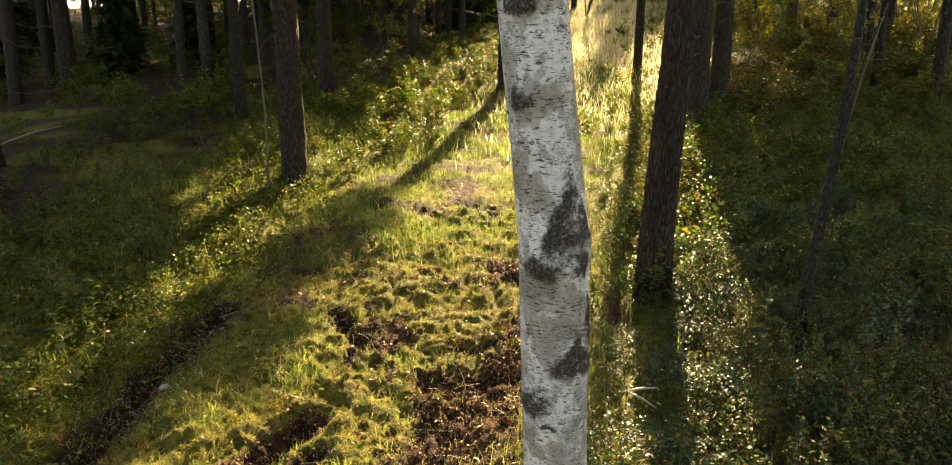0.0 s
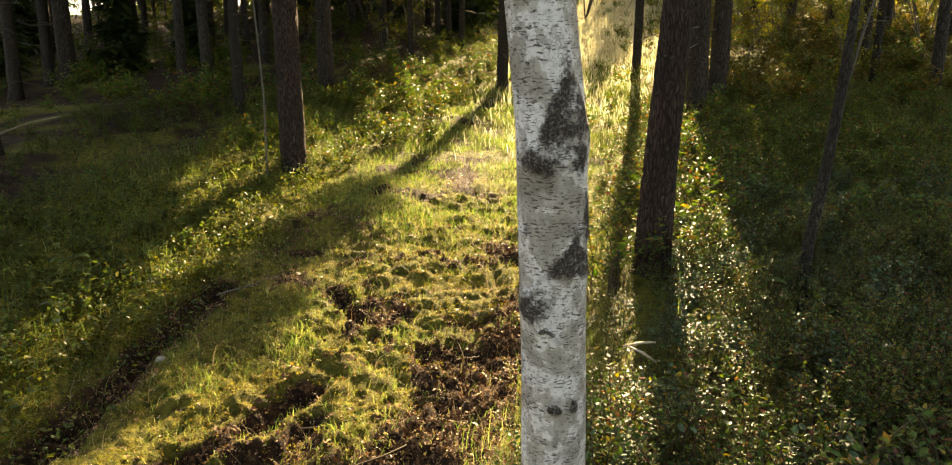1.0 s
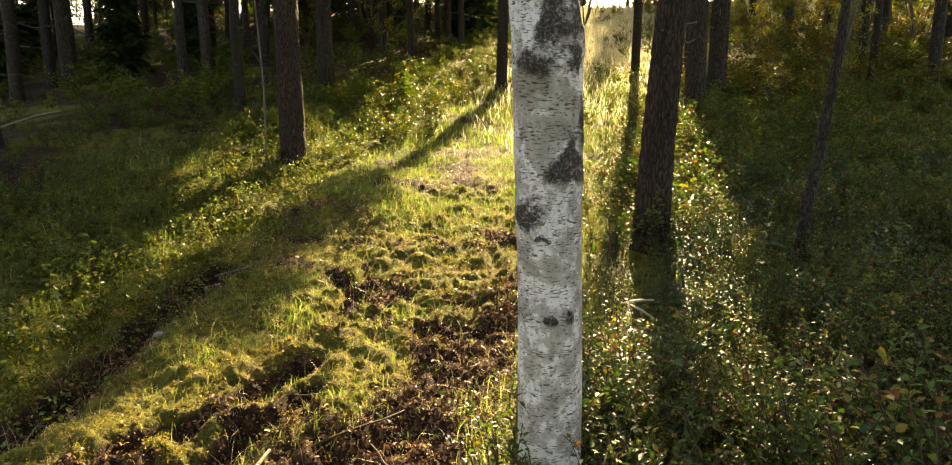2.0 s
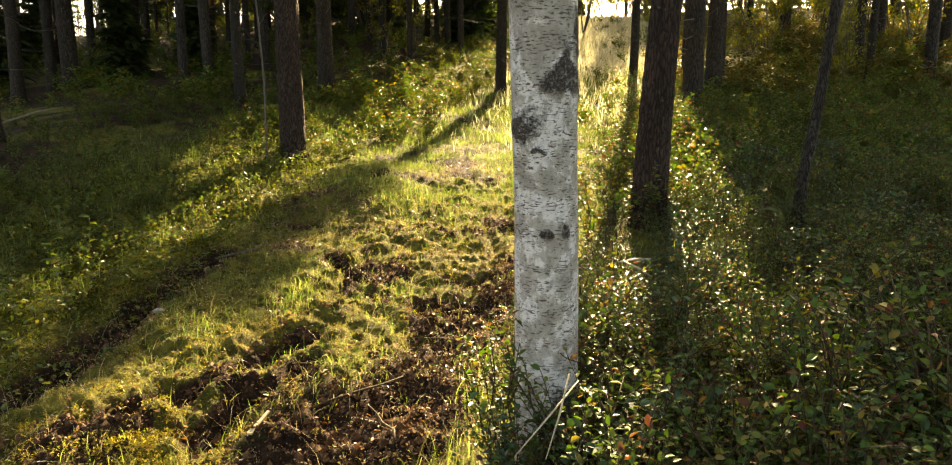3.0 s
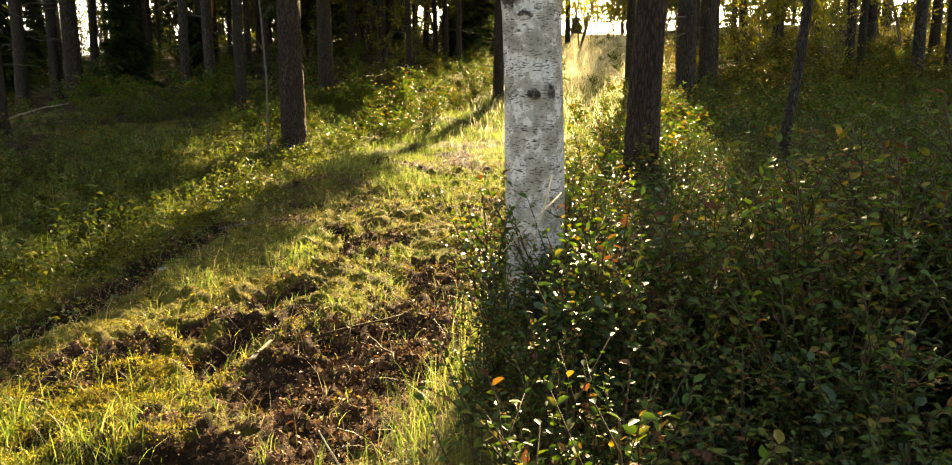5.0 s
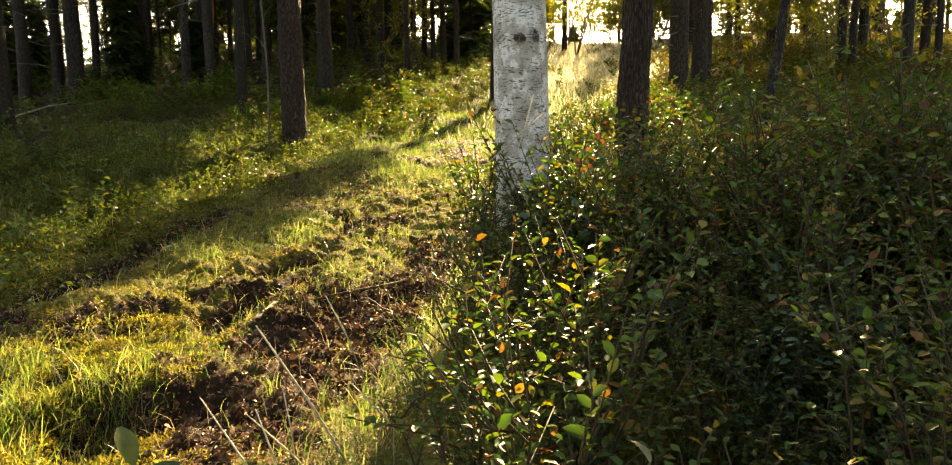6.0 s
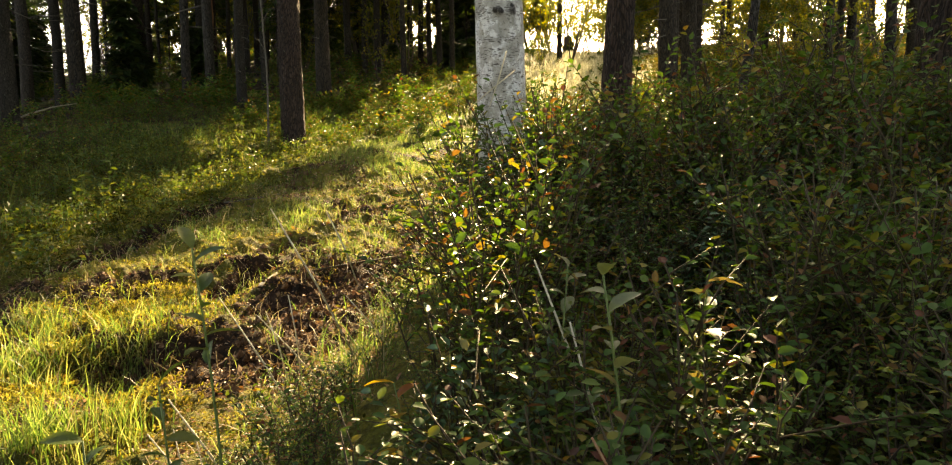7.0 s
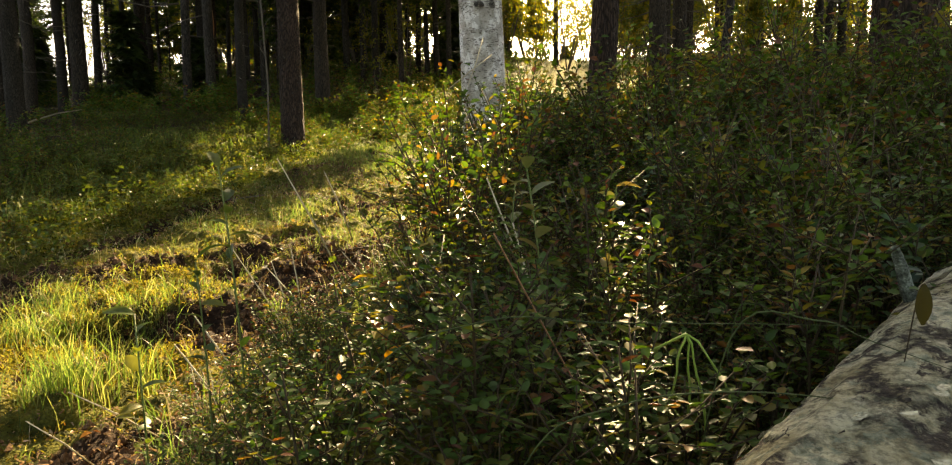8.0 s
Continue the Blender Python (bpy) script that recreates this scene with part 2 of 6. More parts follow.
def log_material():
    """Old birch bark: pale papery flakes, short dark cracks across, grey-green lichen."""
    m, n, l, out = material("flaking_log_bark")
    co = node(n, l, "ShaderNodeTexCoord").outputs["Object"]
    mid, fine = noise_of(n, l, co, 17, 9, 0.68), noise_of(n, l, co, 130, 6, 0.75)
    pale = ramp(n, l, mid, [(0.36, (0.26, 0.23, 0.12)), (0.46, (0.50, 0.46, 0.28)), (0.54, (0.70, 0.66, 0.44)), (0.66, (0.84, 0.80, 0.58))])
    pale = mixed(n, l, 0.85, pale, ramp(n, l, fine, [(0.40, 0.35), (0.55, 1.05)]), "MULTIPLY")
    lichen = ramp(n, l, noise_of(n, l, co, 26, 8, 0.75), [(0.53, 0.0), (0.58, 0.85)])
    colour = mixed(n, l, lichen, pale, ramp(n, l, fine, [(0.4, (0.13, 0.16, 0.10)), (0.6, (0.36, 0.40, 0.29))]))
    along = node(n, l, "ShaderNodeMapping", {"Vector": co, "Scale": (1.0, 1.0, 0.55)}).outputs[0]
    push = node(n, l, "ShaderNodeVectorMath", {0: node(n, l, "ShaderNodeTexNoise", {"Vector": co, "Scale": 38.0, "Detail": 7.0, "Roughness": 0.7}).outputs[1], "Scale": 0.045}, operation="SCALE").outputs[0]
    warp = node(n, l, "ShaderNodeVectorMath", {0: along, 1: push}, operation="ADD").outputs[0]
    edge = node(n, l, "ShaderNodeTexVoronoi", {"Vector": warp, "Scale": 24.0}, feature="DISTANCE_TO_EDGE").outputs[0]
    crack = node(n, l, "ShaderNodeMath", {0: ramp(n, l, edge, [(0.04, 1.0), (0.14, 0.0)]), 1: ramp(n, l, noise_of(n, l, co, 12, 5), [(0.47, 0.0), (0.54, 1.0)])}, operation="MULTIPLY").outputs[0]
    patch = ramp(n, l, noise_of(n, l, along, 30, 9, 0.75), [(0.575, 0.0), (0.61, 1.0)])
    torn = node(n, l, "ShaderNodeMath", {0: crack, 1: patch}, operation="MAXIMUM").outputs[0]
    colour = mixed(n, l, torn, colour, ramp(n, l, fine, [(0.4, (0.016, 0.012, 0.009)), (0.62, (0.09, 0.07, 0.05))]))
    h = node(n, l, "ShaderNodeMath", {0: node(n, l, "ShaderNodeMath", {0: mid, 1: fine}, operation="ADD").outputs[0], 1: torn}, operation="SUBTRACT").outputs[0]
    bmp = node(n, l, "ShaderNodeBump", {"Height": h, "Strength": 1.0, "Distance": 0.010})
    b = node(n, l, "ShaderNodeBsdfPrincipled", {"Base Color": colour, "Roughness": 0.8, "Specular IOR Level": 0.25, "Normal": bmp.outputs[0]})
    l.new(b.outputs[0], out.inputs[0])
    return m


LOG_BARK = log_material()


def ground_material():
    """Moss over peat; 'bare' says where the soil lies open and where the left bank is darkened for shade, 'sward' where
    short grass grows.
    """
    m, n, l, out = material("forest_floor")
    co = node(n, l, "ShaderNodeTexCoord").outputs["Object"]
    a, b_, c = noise_of(n, l, co, 1.7, 5, 0.6), noise_of(n, l, co, 14, 6, 0.65), noise_of(n, l, co, 90, 4, 0.65)
    moss = ramp(n, l, b_, [(0.28, (0.04, 0.04, 0.009)), (0.45, (0.12, 0.115, 0.018)), (0.6, (0.23, 0.20, 0.035)), (0.75, (0.20, 0.13, 0.04))])
    moss = mixed(n, l, 0.6, moss, ramp(n, l, a, [(0.3, (0.5, 0.75, 0.5)), (0.7, (1.15, 1.05, 0.9))]), "MULTIPLY")
    moss = mixed(n, l, 0.7, moss, ramp(n, l, c, [(0.3, 0.35), (0.7, 1.3)]), "MULTIPLY")
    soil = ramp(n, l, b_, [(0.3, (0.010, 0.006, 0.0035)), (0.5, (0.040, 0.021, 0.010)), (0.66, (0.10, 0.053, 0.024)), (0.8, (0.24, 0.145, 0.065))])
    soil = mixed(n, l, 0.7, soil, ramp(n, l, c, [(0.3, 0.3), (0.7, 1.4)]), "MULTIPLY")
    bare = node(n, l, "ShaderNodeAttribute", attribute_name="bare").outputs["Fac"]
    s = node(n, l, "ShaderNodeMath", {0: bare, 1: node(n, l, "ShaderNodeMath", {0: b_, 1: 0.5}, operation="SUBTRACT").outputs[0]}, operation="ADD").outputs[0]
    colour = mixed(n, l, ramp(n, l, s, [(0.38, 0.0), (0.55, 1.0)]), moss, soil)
    h = node(n, l, "ShaderNodeMath", {0: b_, 1: c}, operation="ADD").outputs[0]
    bmp = node(n, l, "ShaderNodeBump", {"Height": h, "Strength": 1.0, "Distance": 0.03})
    b = node(n, l, "ShaderNodeBsdfPrincipled", {"Base Color": colour, "Roughness": 0.9, "Specular IOR Level": 0.2, "Normal": bmp.outputs[0]})
    l.new(b.outputs[0], out.inputs[0])
    return m


FLOOR = ground_material()

# ---- mesh helpers ----
rng = np.random.default_rng(7)


def mesh_of(name, verts, faces, mat, smooth=True):
    me = bpy.data.meshes.new(name)
    me.from_pydata(np.asarray(verts, float).reshape(-1, 3).tolist(), [], [list(map(int, f)) for f in faces])
    me.materials.append(mat)
    if smooth:
        me.polygons.foreach_set("use_smooth", [True] * len(me.polygons))
    return me


def part(name, me, parent, label="", kind=""):
    ob = new(name, me)
    ob.parent = parent
    return tagged(ob, label, kind=kind)


class Soup:
    """Collects many small pieces into one mesh."""

    def __init__(self):
        self.v, self.f, self.n = [], [], 0

    def add(self, verts, faces):
        self.v.append(np.asarray(verts, float).reshape(-1, 3))
        self.f.extend([tuple(i + self.n for i in f) for f in faces])
        self.n += len(self.v[-1])

    def many(self, verts, faces):
        """verts: (k, m, 3), the same faces for each of the k pieces."""
        k, m = verts.shape[:2]
        base = self.n + m * np.arange(k)
        for f in faces:
            self.f.extend(map(tuple, (base[:, None] + np.array(f)).tolist()))
        self.v.append(verts.reshape(-1, 3))
        self.n += k * m

    def mesh(self, name, mat, smooth=True):
        return mesh_of(name, np.concatenate(self.v), self.f, mat, smooth)


def unit(a):
    return a / np.maximum(np.linalg.norm(a, axis=-1, keepdims=True), 1e-9)


def leaves(soup, at, way, up, length, width, fold=0.18, droop=0.12):
    """Oval leaves from their bases: way along the midrib, up roughly the face's normal."""
    at, way = np.asarray(at, float), unit(np.asarray(way, float))
    k = len(at)
    length, width = np.broadcast_to(length, k)[:, None], np.broadcast_to(width, k)[:, None]
    side = unit(np.cross(way, up))
    nor = np.cross(side, way)
    def p(a, s, h):
        return at + way * length * a + side * width * s + nor * length * h
    v = np.stack([p(0, 0, 0), p(0.32, 0.46, fold * 0.5), p(0.7, 0.40, fold * 0.5 - droop * 0.5), p(1, 0, -droop), p(0.7, -0.40, fold * 0.5 - droop * 0.5), p(0.32, -0.46, fold * 0.5)], 1)
    soup.many(v, [(0, 1, 2, 3), (0, 3, 4, 5)])


def blades(soup, at, lean, height, width):
    """Grass blades: tapering strips that bend over along lean (k, 2)."""
    at, lean = np.asarray(at, float), np.asarray(lean, float)
    k = len(at)
    height, width = np.broadcast_to(height, k)[:, None], np.broadcast_to(width, k)[:, None]
    l3 = np.c_[lean, np.zeros(k)]
    turn = rng.uniform(0, 2 * np.pi, k)
    side = np.c_[np.cos(turn), np.sin(turn), np.zeros(k)] * width * 0.5
    zed = np.array([0, 0, 1.0])
    def mid(s):
        return at + l3 * height * s * s + zed * height * (s - 0.28 * s * s * np.linalg.norm(lean, axis=1)[:, None])
    a, b, c, d = mid(0.0), mid(0.4), mid(0.75), mid(1.0)
    v = np.stack([a - side, a + side, b - side * 0.9, b + side * 0.9, c - side * 0.6, c + side * 0.6, d], 1)
    soup.many(v, [(0, 1, 3, 2), (2, 3, 5, 4), (4, 5, 6)])


def tube(soup, pts, radii, sides=4):
    pts, radii = np.asarray(pts, float), np.broadcast_to(radii, len(pts))
    way = unit(np.gradient(pts, axis=0))
    ref = np.array([0.31, 0.95, 0.1]) if abs(way[0][2]) > 0.7 else np.array([0, 0, 1.0])
    s = unit(np.cross(way, ref))
    t = np.cross(way, s)
    ang = np.linspace(0, 2 * np.pi, sides, endpoint=False)
    ring = pts[:, None] + radii[:, None, None] * (s[:, None] * np.cos(ang)[None, :, None] + t[:, None] * np.sin(ang)[None, :, None])
    faces = [(i * sides + j, i * sides + (j + 1) % sides, (i + 1) * sides + (j + 1) % sides, (i + 1) * sides + j) for i in range(len(pts) - 1) for j in range(sides)]
    faces += [tuple(range(sides - 1, -1, -1)), tuple((len(pts) - 1) * sides + j for j in range(sides))]
    soup.add(ring, faces)


# ---- smooth random fields ----
_lat = np.random.default_rng(3).random((256, 256))


def field(x, y, size, octaves=4, gain=0.5, seed=0):
    """Smooth noise in -1..1 with features about size metres wide."""
    tot, amp, s = 0.0, 1.0, 1.0 / size
    out = np.zeros(np.broadcast(x, y).shape)
    for o in range(octaves):
        u, v = np.asarray(x) * s + 17.3 * o + 41.7 * seed, np.asarray(y) * s + 9.1 * o + 23.9 * seed
        i, j = np.floor(u).astype(int), np.floor(v).astype(int)
        a, b = u - i, v - j
        a, b = a * a * (3 - 2 * a), b * b * (3 - 2 * b)
        g = lambda di, dj: _lat[(i + di) % 256, (j + dj) % 256]
        out = out + amp * (2 * ((g(0, 0) * (1 - a) + g(1, 0) * a) * (1 - b) + (g(0, 1) * (1 - a) + g(1, 1) * a) * b) - 1)
        tot, amp, s = tot + amp, amp * gain, s * 2.03
    return out / tot


def step(a, b, v):
    t = np.clip((np.asarray(v, float) - a) / (b - a), 0, 1)
    return t * t * (3 - 2 * t)


# ---- the lie of the land ----
_gy = np.arange(-80, 420, 0.25)
_gz = np.interp(_gy, [-80, -5, 0, 2.9, 4.5, 6.6, 7.7, 9, 14, 17, 23.5, 40, 60, 100, 420], [-9, -0.8, -0.25, 0.05, 0.22, 0.45, 0.62, 0.8, 1.4, 2.1, 3.4, 6.8, 9.2, 11, 14])
_gz = np.convolve(np.pad(_gz, 6, mode="edge"), np.ones(13) / 13, "valid")


def trail_right(y):
    """Where the bank on the trail's right side begins."""
    return np.interp(y, [-3, 0.5, 1.5, 2.3, 3.6, 5, 8, 12, 18, 32, 60], [-0.9, -0.5, -0.32, -0.18, 0.3, 0.75, 1.5, 2.6, 4.4, 8.4, 14])


def trail_left(y):
    return np.interp(y, [-3, 2, 4, 6, 9, 12, 18, 32, 60], [-3.6, -2.9, -2.6, -2.4, -1.9, -1.2, 0.6, 4.2, 10])


def rut(x, y, pts, width):
    """0..1: how near a place lies to a groove along pts."""
    d = np.full(np.broadcast(x, y).shape, 1e9)
    for (ax, ay), (bx, by) in zip(pts[:-1], pts[1:]):
        t = np.clip(((x - ax) * (bx - ax) + (y - ay) * (by - ay)) / ((bx - ax) ** 2 + (by - ay) ** 2), 0, 1)
        d = np.minimum(d, np.hypot(x - ax - t * (bx - ax), y - ay - t * (by - ay)))
    return np.exp(-((d / width) ** 2))


RUTS = [([(-2.75, 2.2), (-2.45, 3.3), (-2.4, 3.9), (-2.32, 4.9), (-2.2, 5.6)], 0.13, 0.19),
        ([(-1.75, 3.05), (-1.5, 3.4), (-1.25, 3.75), (-1.1, 4.0)], 0.11, 0.16),
        ([(-1.35, 2.9), (-1.15, 3.3), (-0.95, 3.6)], 0.10, 0.14),
        ([(-1.25, 5.55), (-1.05, 5.25), (-0.98, 5.05)], 0.08, 0.13),
        ([(-1.8, 6.5), (-1.62, 6.55)], 0.07, 0.10),
        ([(-0.35, 4.5), (-0.15, 4.45), (0.25, 4.55)], 0.13, 0.12),
        ([(-0.45, 3.1), (-0.25, 3.75), (0.0, 4.2)], 0.16, 0.05),
        ([(-0.9, 2.5), (-0.6, 2.85), (-0.4, 3.1)], 0.18, 0.06),
        ([(-1.3, 1.75), (-1.0, 1.95)], 0.16, 0.12)]


def lie(x, y):
    """Height of the ground without its fine relief."""
    x, y = np.asarray(x, float), np.asarray(y, float)
    z = np.interp(y, _gy, _gz)
    z = z + 0.5 * step(-0.15, 0.55, x - trail_right(y)) + 0.04 * np.clip(x - trail_right(y) - 1, 0, 8)
    z = z + 0.38 * step(0.0, 1.6, trail_left(y) - x) * step(3.5, 8, y) - 0.07 * np.clip(-x - 6, 0, 20)
    z = z + 0.10 * field(x, y, 2.6, 3, 0.5, 1) * step(0.0, 1.0, np.maximum(x - trail_right(y), trail_left(y) - x)) + 0.6 * field(x, y, 14, 2, 0.5, 2) * step(10, 30, np.abs(x) + 0 * y)
    # low mounds on the trail
    z = z + 0.14 * np.exp(-(((x + 1.35) / 0.6) ** 2 + ((y - 8.0) / 0.9) ** 2)) + 0.22 * np.exp(-(((x + 0.75) / 0.6) ** 2 + ((y - 13.6) / 0.9) ** 2))
    return z


def bare_and_shaded(x, y):
    """0..1: open peat where the trail has been churned up, and the left bank darkened for shade."""
    b = np.zeros(np.broadcast(x, y).shape)
    wx, wy = x + 0.10 * field(x, y, 0.35, 3, 0.6, 31), y + 0.10 * field(x, y, 0.35, 3, 0.6, 32)
    for pts, w, _ in RUTS:
        b = np.maximum(b, rut(wx, wy, pts, w * 1.4))
    strip = np.exp(-(((x - trail_right(y) + 0.32) / 0.34) ** 2)) * step(1.6, 2.4, y) * (1 - step(4.6, 6.5, y))
    churn = np.exp(-(((x + 0.75) / 0.5) ** 2 + ((y - 2.7) / 0.75) ** 2))
    b = np.maximum(np.maximum(b, strip * 0.95), churn * 0.8)
    patchy = np.clip(field(x, y, 0.5, 4, 0.62, 5) * 2.2 + 0.02 + 0.3 * step(-1.5, -0.3, x - 0.1 * y) * (1 - step(5, 7, y)), 0, 1) * step(-0.2, 0.3, x - trail_left(y)) * step(-0.2, 0.3, trail_right(y) - x) * 0.9
    shady = 0.8 * step(1.0, 3.2, trail_left(y) - x) * np.clip(0.75 + 0.9 * field(x, y, 0.9, 3, 0.5, 35), 0, 1)   # needle litter under the trees, its dark soil colour also standing in for their shade
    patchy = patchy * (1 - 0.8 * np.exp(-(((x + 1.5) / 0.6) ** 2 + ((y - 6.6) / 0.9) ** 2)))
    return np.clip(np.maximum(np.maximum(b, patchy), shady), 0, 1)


def ground_z(x, y):
    x, y = np.asarray(x, float), np.asarray(y, float)
    near = np.exp(-(((x + 1) / 8) ** 2 + ((y - 4) / 9) ** 4))
    z = lie(x, y)
    wx, wy = x + 0.10 * field(x, y, 0.35, 3, 0.6, 31), y + 0.10 * field(x, y, 0.35, 3, 0.6, 32)
    for pts, w, deep in RUTS:
        z = z - deep * rut(wx, wy, pts, w)
    z = z + near * (0.10 * field(x, y, 0.45, 4, 0.55, 7) + 0.095 * np.abs(field(x, y, 0.19, 4, 0.68, 8)) * step(0.6, -0.6, x - trail_right(y)) + 0.03 * bare_and_shaded(x, y) * field(x, y, 0.09, 2, 0.6, 9))
    return z


def spaced(edges):
    """Grid lines: (from, to, spacing) runs."""
    out = []
    for a, b, s in edges:
        k = max(1, int(round((b - a) / s)))
        out.extend(np.linspace(a, b, k, endpoint=False).tolist())
    return np.array(out + [edges[-1][1]])


gx = spaced([(-400, -100, 30), (-100, -30, 5), (-30, -10, 1.0), (-10, -4, 0.2), (-4, -3, 0.05), (-3, 0.6, 0.02), (0.6, 1.2, 0.05), (1.2, 4, 0.12), (4, 10, 0.4), (10, 30, 1.5), (30, 100, 6), (100, 400, 30)])
gyy = spaced([(-70, -10, 6), (-10, -2, 0.8), (-2, 0.8, 0.08), (0.8, 5.6, 0.021), (5.6, 8.5, 0.04), (8.5, 16, 0.12), (16, 40, 0.6), (40, 100, 4), (100, 420, 32)])
X, Y = np.meshgrid(gx, gyy)
Z = ground_z(X, Y)
nx = len(gx)


def heights(x, y):
    """The height of the ground sheet itself, between its grid lines."""
    i, j = np.clip(np.searchsorted(gx, x) - 1, 0, nx - 2), np.clip(np.searchsorted(gyy, y) - 1, 0, len(gyy) - 2)
    a, b = (x - gx[i]) / (gx[i + 1] - gx[i]), (y - gyy[j]) / (gyy[j + 1] - gyy[j])
    return (Z[j, i] * (1 - a) + Z[j, i + 1] * a) * (1 - b) + (Z[j + 1, i] * (1 - a) + Z[j + 1, i + 1] * a) * b


def gz(x, y):
    return float(heights(x, y))


gi = (np.arange(len(gyy) - 1)[:, None] * nx + np.arange(nx - 1)[None, :]).ravel()
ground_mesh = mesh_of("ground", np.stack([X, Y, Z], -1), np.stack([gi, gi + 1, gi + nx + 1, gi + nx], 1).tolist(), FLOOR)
ground_mesh.attributes.new("bare", "FLOAT", "POINT").data.foreach_set("value", bare_and_shaded(X, Y).ravel())
ground = tagged(new("ground", ground_mesh), "mossy forest floor with churned peat trail", "ground", kind="structure")

# ---- trunks ----


def trunk_mesh(name, pts, radii, mat, sides=14, rough=0.04, flare=0.0, seed=0, plates=0.0, scars=()):
    """A round trunk along pts (local, upright), with uneven rings, a root flare and, for near trees, raised bark plates."""
    pts, radii = np.asarray(pts, float), np.asarray(radii, float)
    ang = np.linspace(0, 2 * np.pi, sides, endpoint=False)
    zz = pts[:, 2][:, None] + 0 * ang[None]
    a = ang[None] + 0 * zz
    h0 = pts[0, 2]
    r = radii[:, None] * (1 + rough * field(np.cos(a) * 1.5 + 9 * seed, np.sin(a) * 1.5 + zz * 1.6, 0.9, 3, 0.6, seed + 11))
    r = r + flare * np.exp(-(zz - h0) / (0.09 + flare)) * (1 + 0.45 * np.cos(3 * a + seed) + 0.3 * np.cos(5 * a + 2 * seed))
    if plates:
        ridge = np.abs(field(a * 5.0 * radii.mean() / 0.12 + 0.9 * field(a * 3, zz * 6, 0.6, 2, 0.5, 3), zz * 6.5, 0.9, 3, 0.6, seed + 4))
        r = r + plates * (np.clip(ridge * 3, 0, 1) - 0.6)
    scar = np.zeros_like(zz)
    for kind, z0, th, w, h in scars:
        th = radians(th) - np.pi / 2                       # 0 degrees faces -y
        da = (a - th + np.pi) % (2 * np.pi) - np.pi
        warp = 0.016 * field(a * 1.6, zz * 9, 0.5, 4, 0.6, 21), 0.016 * field(a * 1.6 + 7, zz * 9, 0.5, 4, 0.6, 22)
        across, down = np.abs(da * radii[:, None] + warp[0]), z0 - zz + warp[1]
        if kind == "chevron":
            inside = np.clip((w * np.clip(down / h, 0, 1) + 0.010 - across) / 0.032, 0, 1) * np.clip((down + 0.012) / 0.03, 0, 1) * np.clip((h * 1.25 - down) / (0.5 * h), 0, 1)
            limb = np.exp(-(((w * np.clip(down / h, 0, 1) - across) / 0.02) ** 2))         # dark along the legs and at the knot, mottled between
            knot = np.exp(-((across / 0.03) ** 2 + ((down - 0.02) / 0.03) ** 2))
            inside = inside * np.clip(0.72 + 0.4 * limb + 0.6 * knot + 0.25 * (down > 0.75 * h), 0, 1)
        else:
            inside = np.clip(1.35 - np.sqrt((across / w) ** 2 + (down / h) ** 2), 0, 1)
        scar = np.maximum(scar, inside)
        r = r + 0.009 * inside
    v = np.stack([pts[:, 0][:, None] + r * np.cos(a), pts[:, 1][:, None] + r * np.sin(a), zz], -1)
    n = len(pts)
    faces = [(i * sides + j, i * sides + (j + 1) % sides, (i + 1) * sides + (j + 1) % sides, (i + 1) * sides + j) for i in range(n - 1) for j in range(sides)]
    faces += [tuple(range(sides - 1, -1, -1)), tuple((n - 1) * sides + j for j in range(sides))]
    me = mesh_of(name, v, faces, mat)
    if scars:
        me.attributes.new("scar", "FLOAT", "POINT").data.foreach_set("value", scar.ravel())
    return me


def axis(points, count):
    p = np.asarray(points, float)
    z = np.linspace(p[0, 2], p[-1, 2], count)
    return np.stack([np.interp(z, p[:, 2], p[:, 0]), np.interp(z, p[:, 2], p[:, 1]), z], 1)


def conifer_crown(kind, height, seed, low, reach, dense=1.0, thick=0.0):
    """Needle-bearing boughs: spruce boughs droop in whorls from low down, pine boughs gather at the top."""
    r = np.random.default_rng(seed)
    soup, wood = Soup(), Soup()
    z = low
    while z < height:
        t = (z - low) / (height - low)
        span = reach * ((1 - t) ** 0.75 if kind == "spruce" else (0.45 + 0.55 * math.sin(math.pi * min(1, t + 0.12))))
        for b in range(6):
            az = r.uniform(0, 2 * np.pi)
            L = max(0.25, span * r.uniform(0.65, 1.1))
            out = np.array([math.cos(az), math.sin(az), 0])
            rise = -0.25 if kind == "spruce" else 0.25
            s = np.linspace(0, 1, 5)[:, None]
            line = np.array([0, 0, z]) + out * L * s + np.array([0, 0, 1]) * L * (rise * s + (0.16 if kind == "spruce" else -0.1) * s * s)
            tube(wood, line, np.linspace(0.018, 0.004, 5) * (height / 10), 3)
            k = int(dense * (1 + thick * min(1.0, max(0.0, (z - low - 0.55) / 0.4))) * (9 + (10 if kind == "spruce" else 20) * L))
            f = r.uniform(0.12, 1, k)
            at = np.stack([np.interp(f, s[:, 0], line[:, i]) for i in range(3)], 1)
            side = np.cross(out, [0, 0, 1])
            way = out * r.uniform(0.1, 1, k)[:, None] + side * r.uniform(-1, 1, k)[:, None] + np.array([0, 0, 1]) * r.uniform(-0.55, 0.25, k)[:, None]
            size = r.uniform(0.16, 0.38, k) if kind == "spruce" else r.uniform(0.18, 0.42, k)
            leaves(soup, at, way, [0.1, 0.1, 1] + r.uniform(-0.5, 0.5, (k, 3)), size, size * 0.42, 0.1, 0.15)
        z += min(0.30, 0.05 * height) if kind == "spruce" else 0.34
    return soup, wood


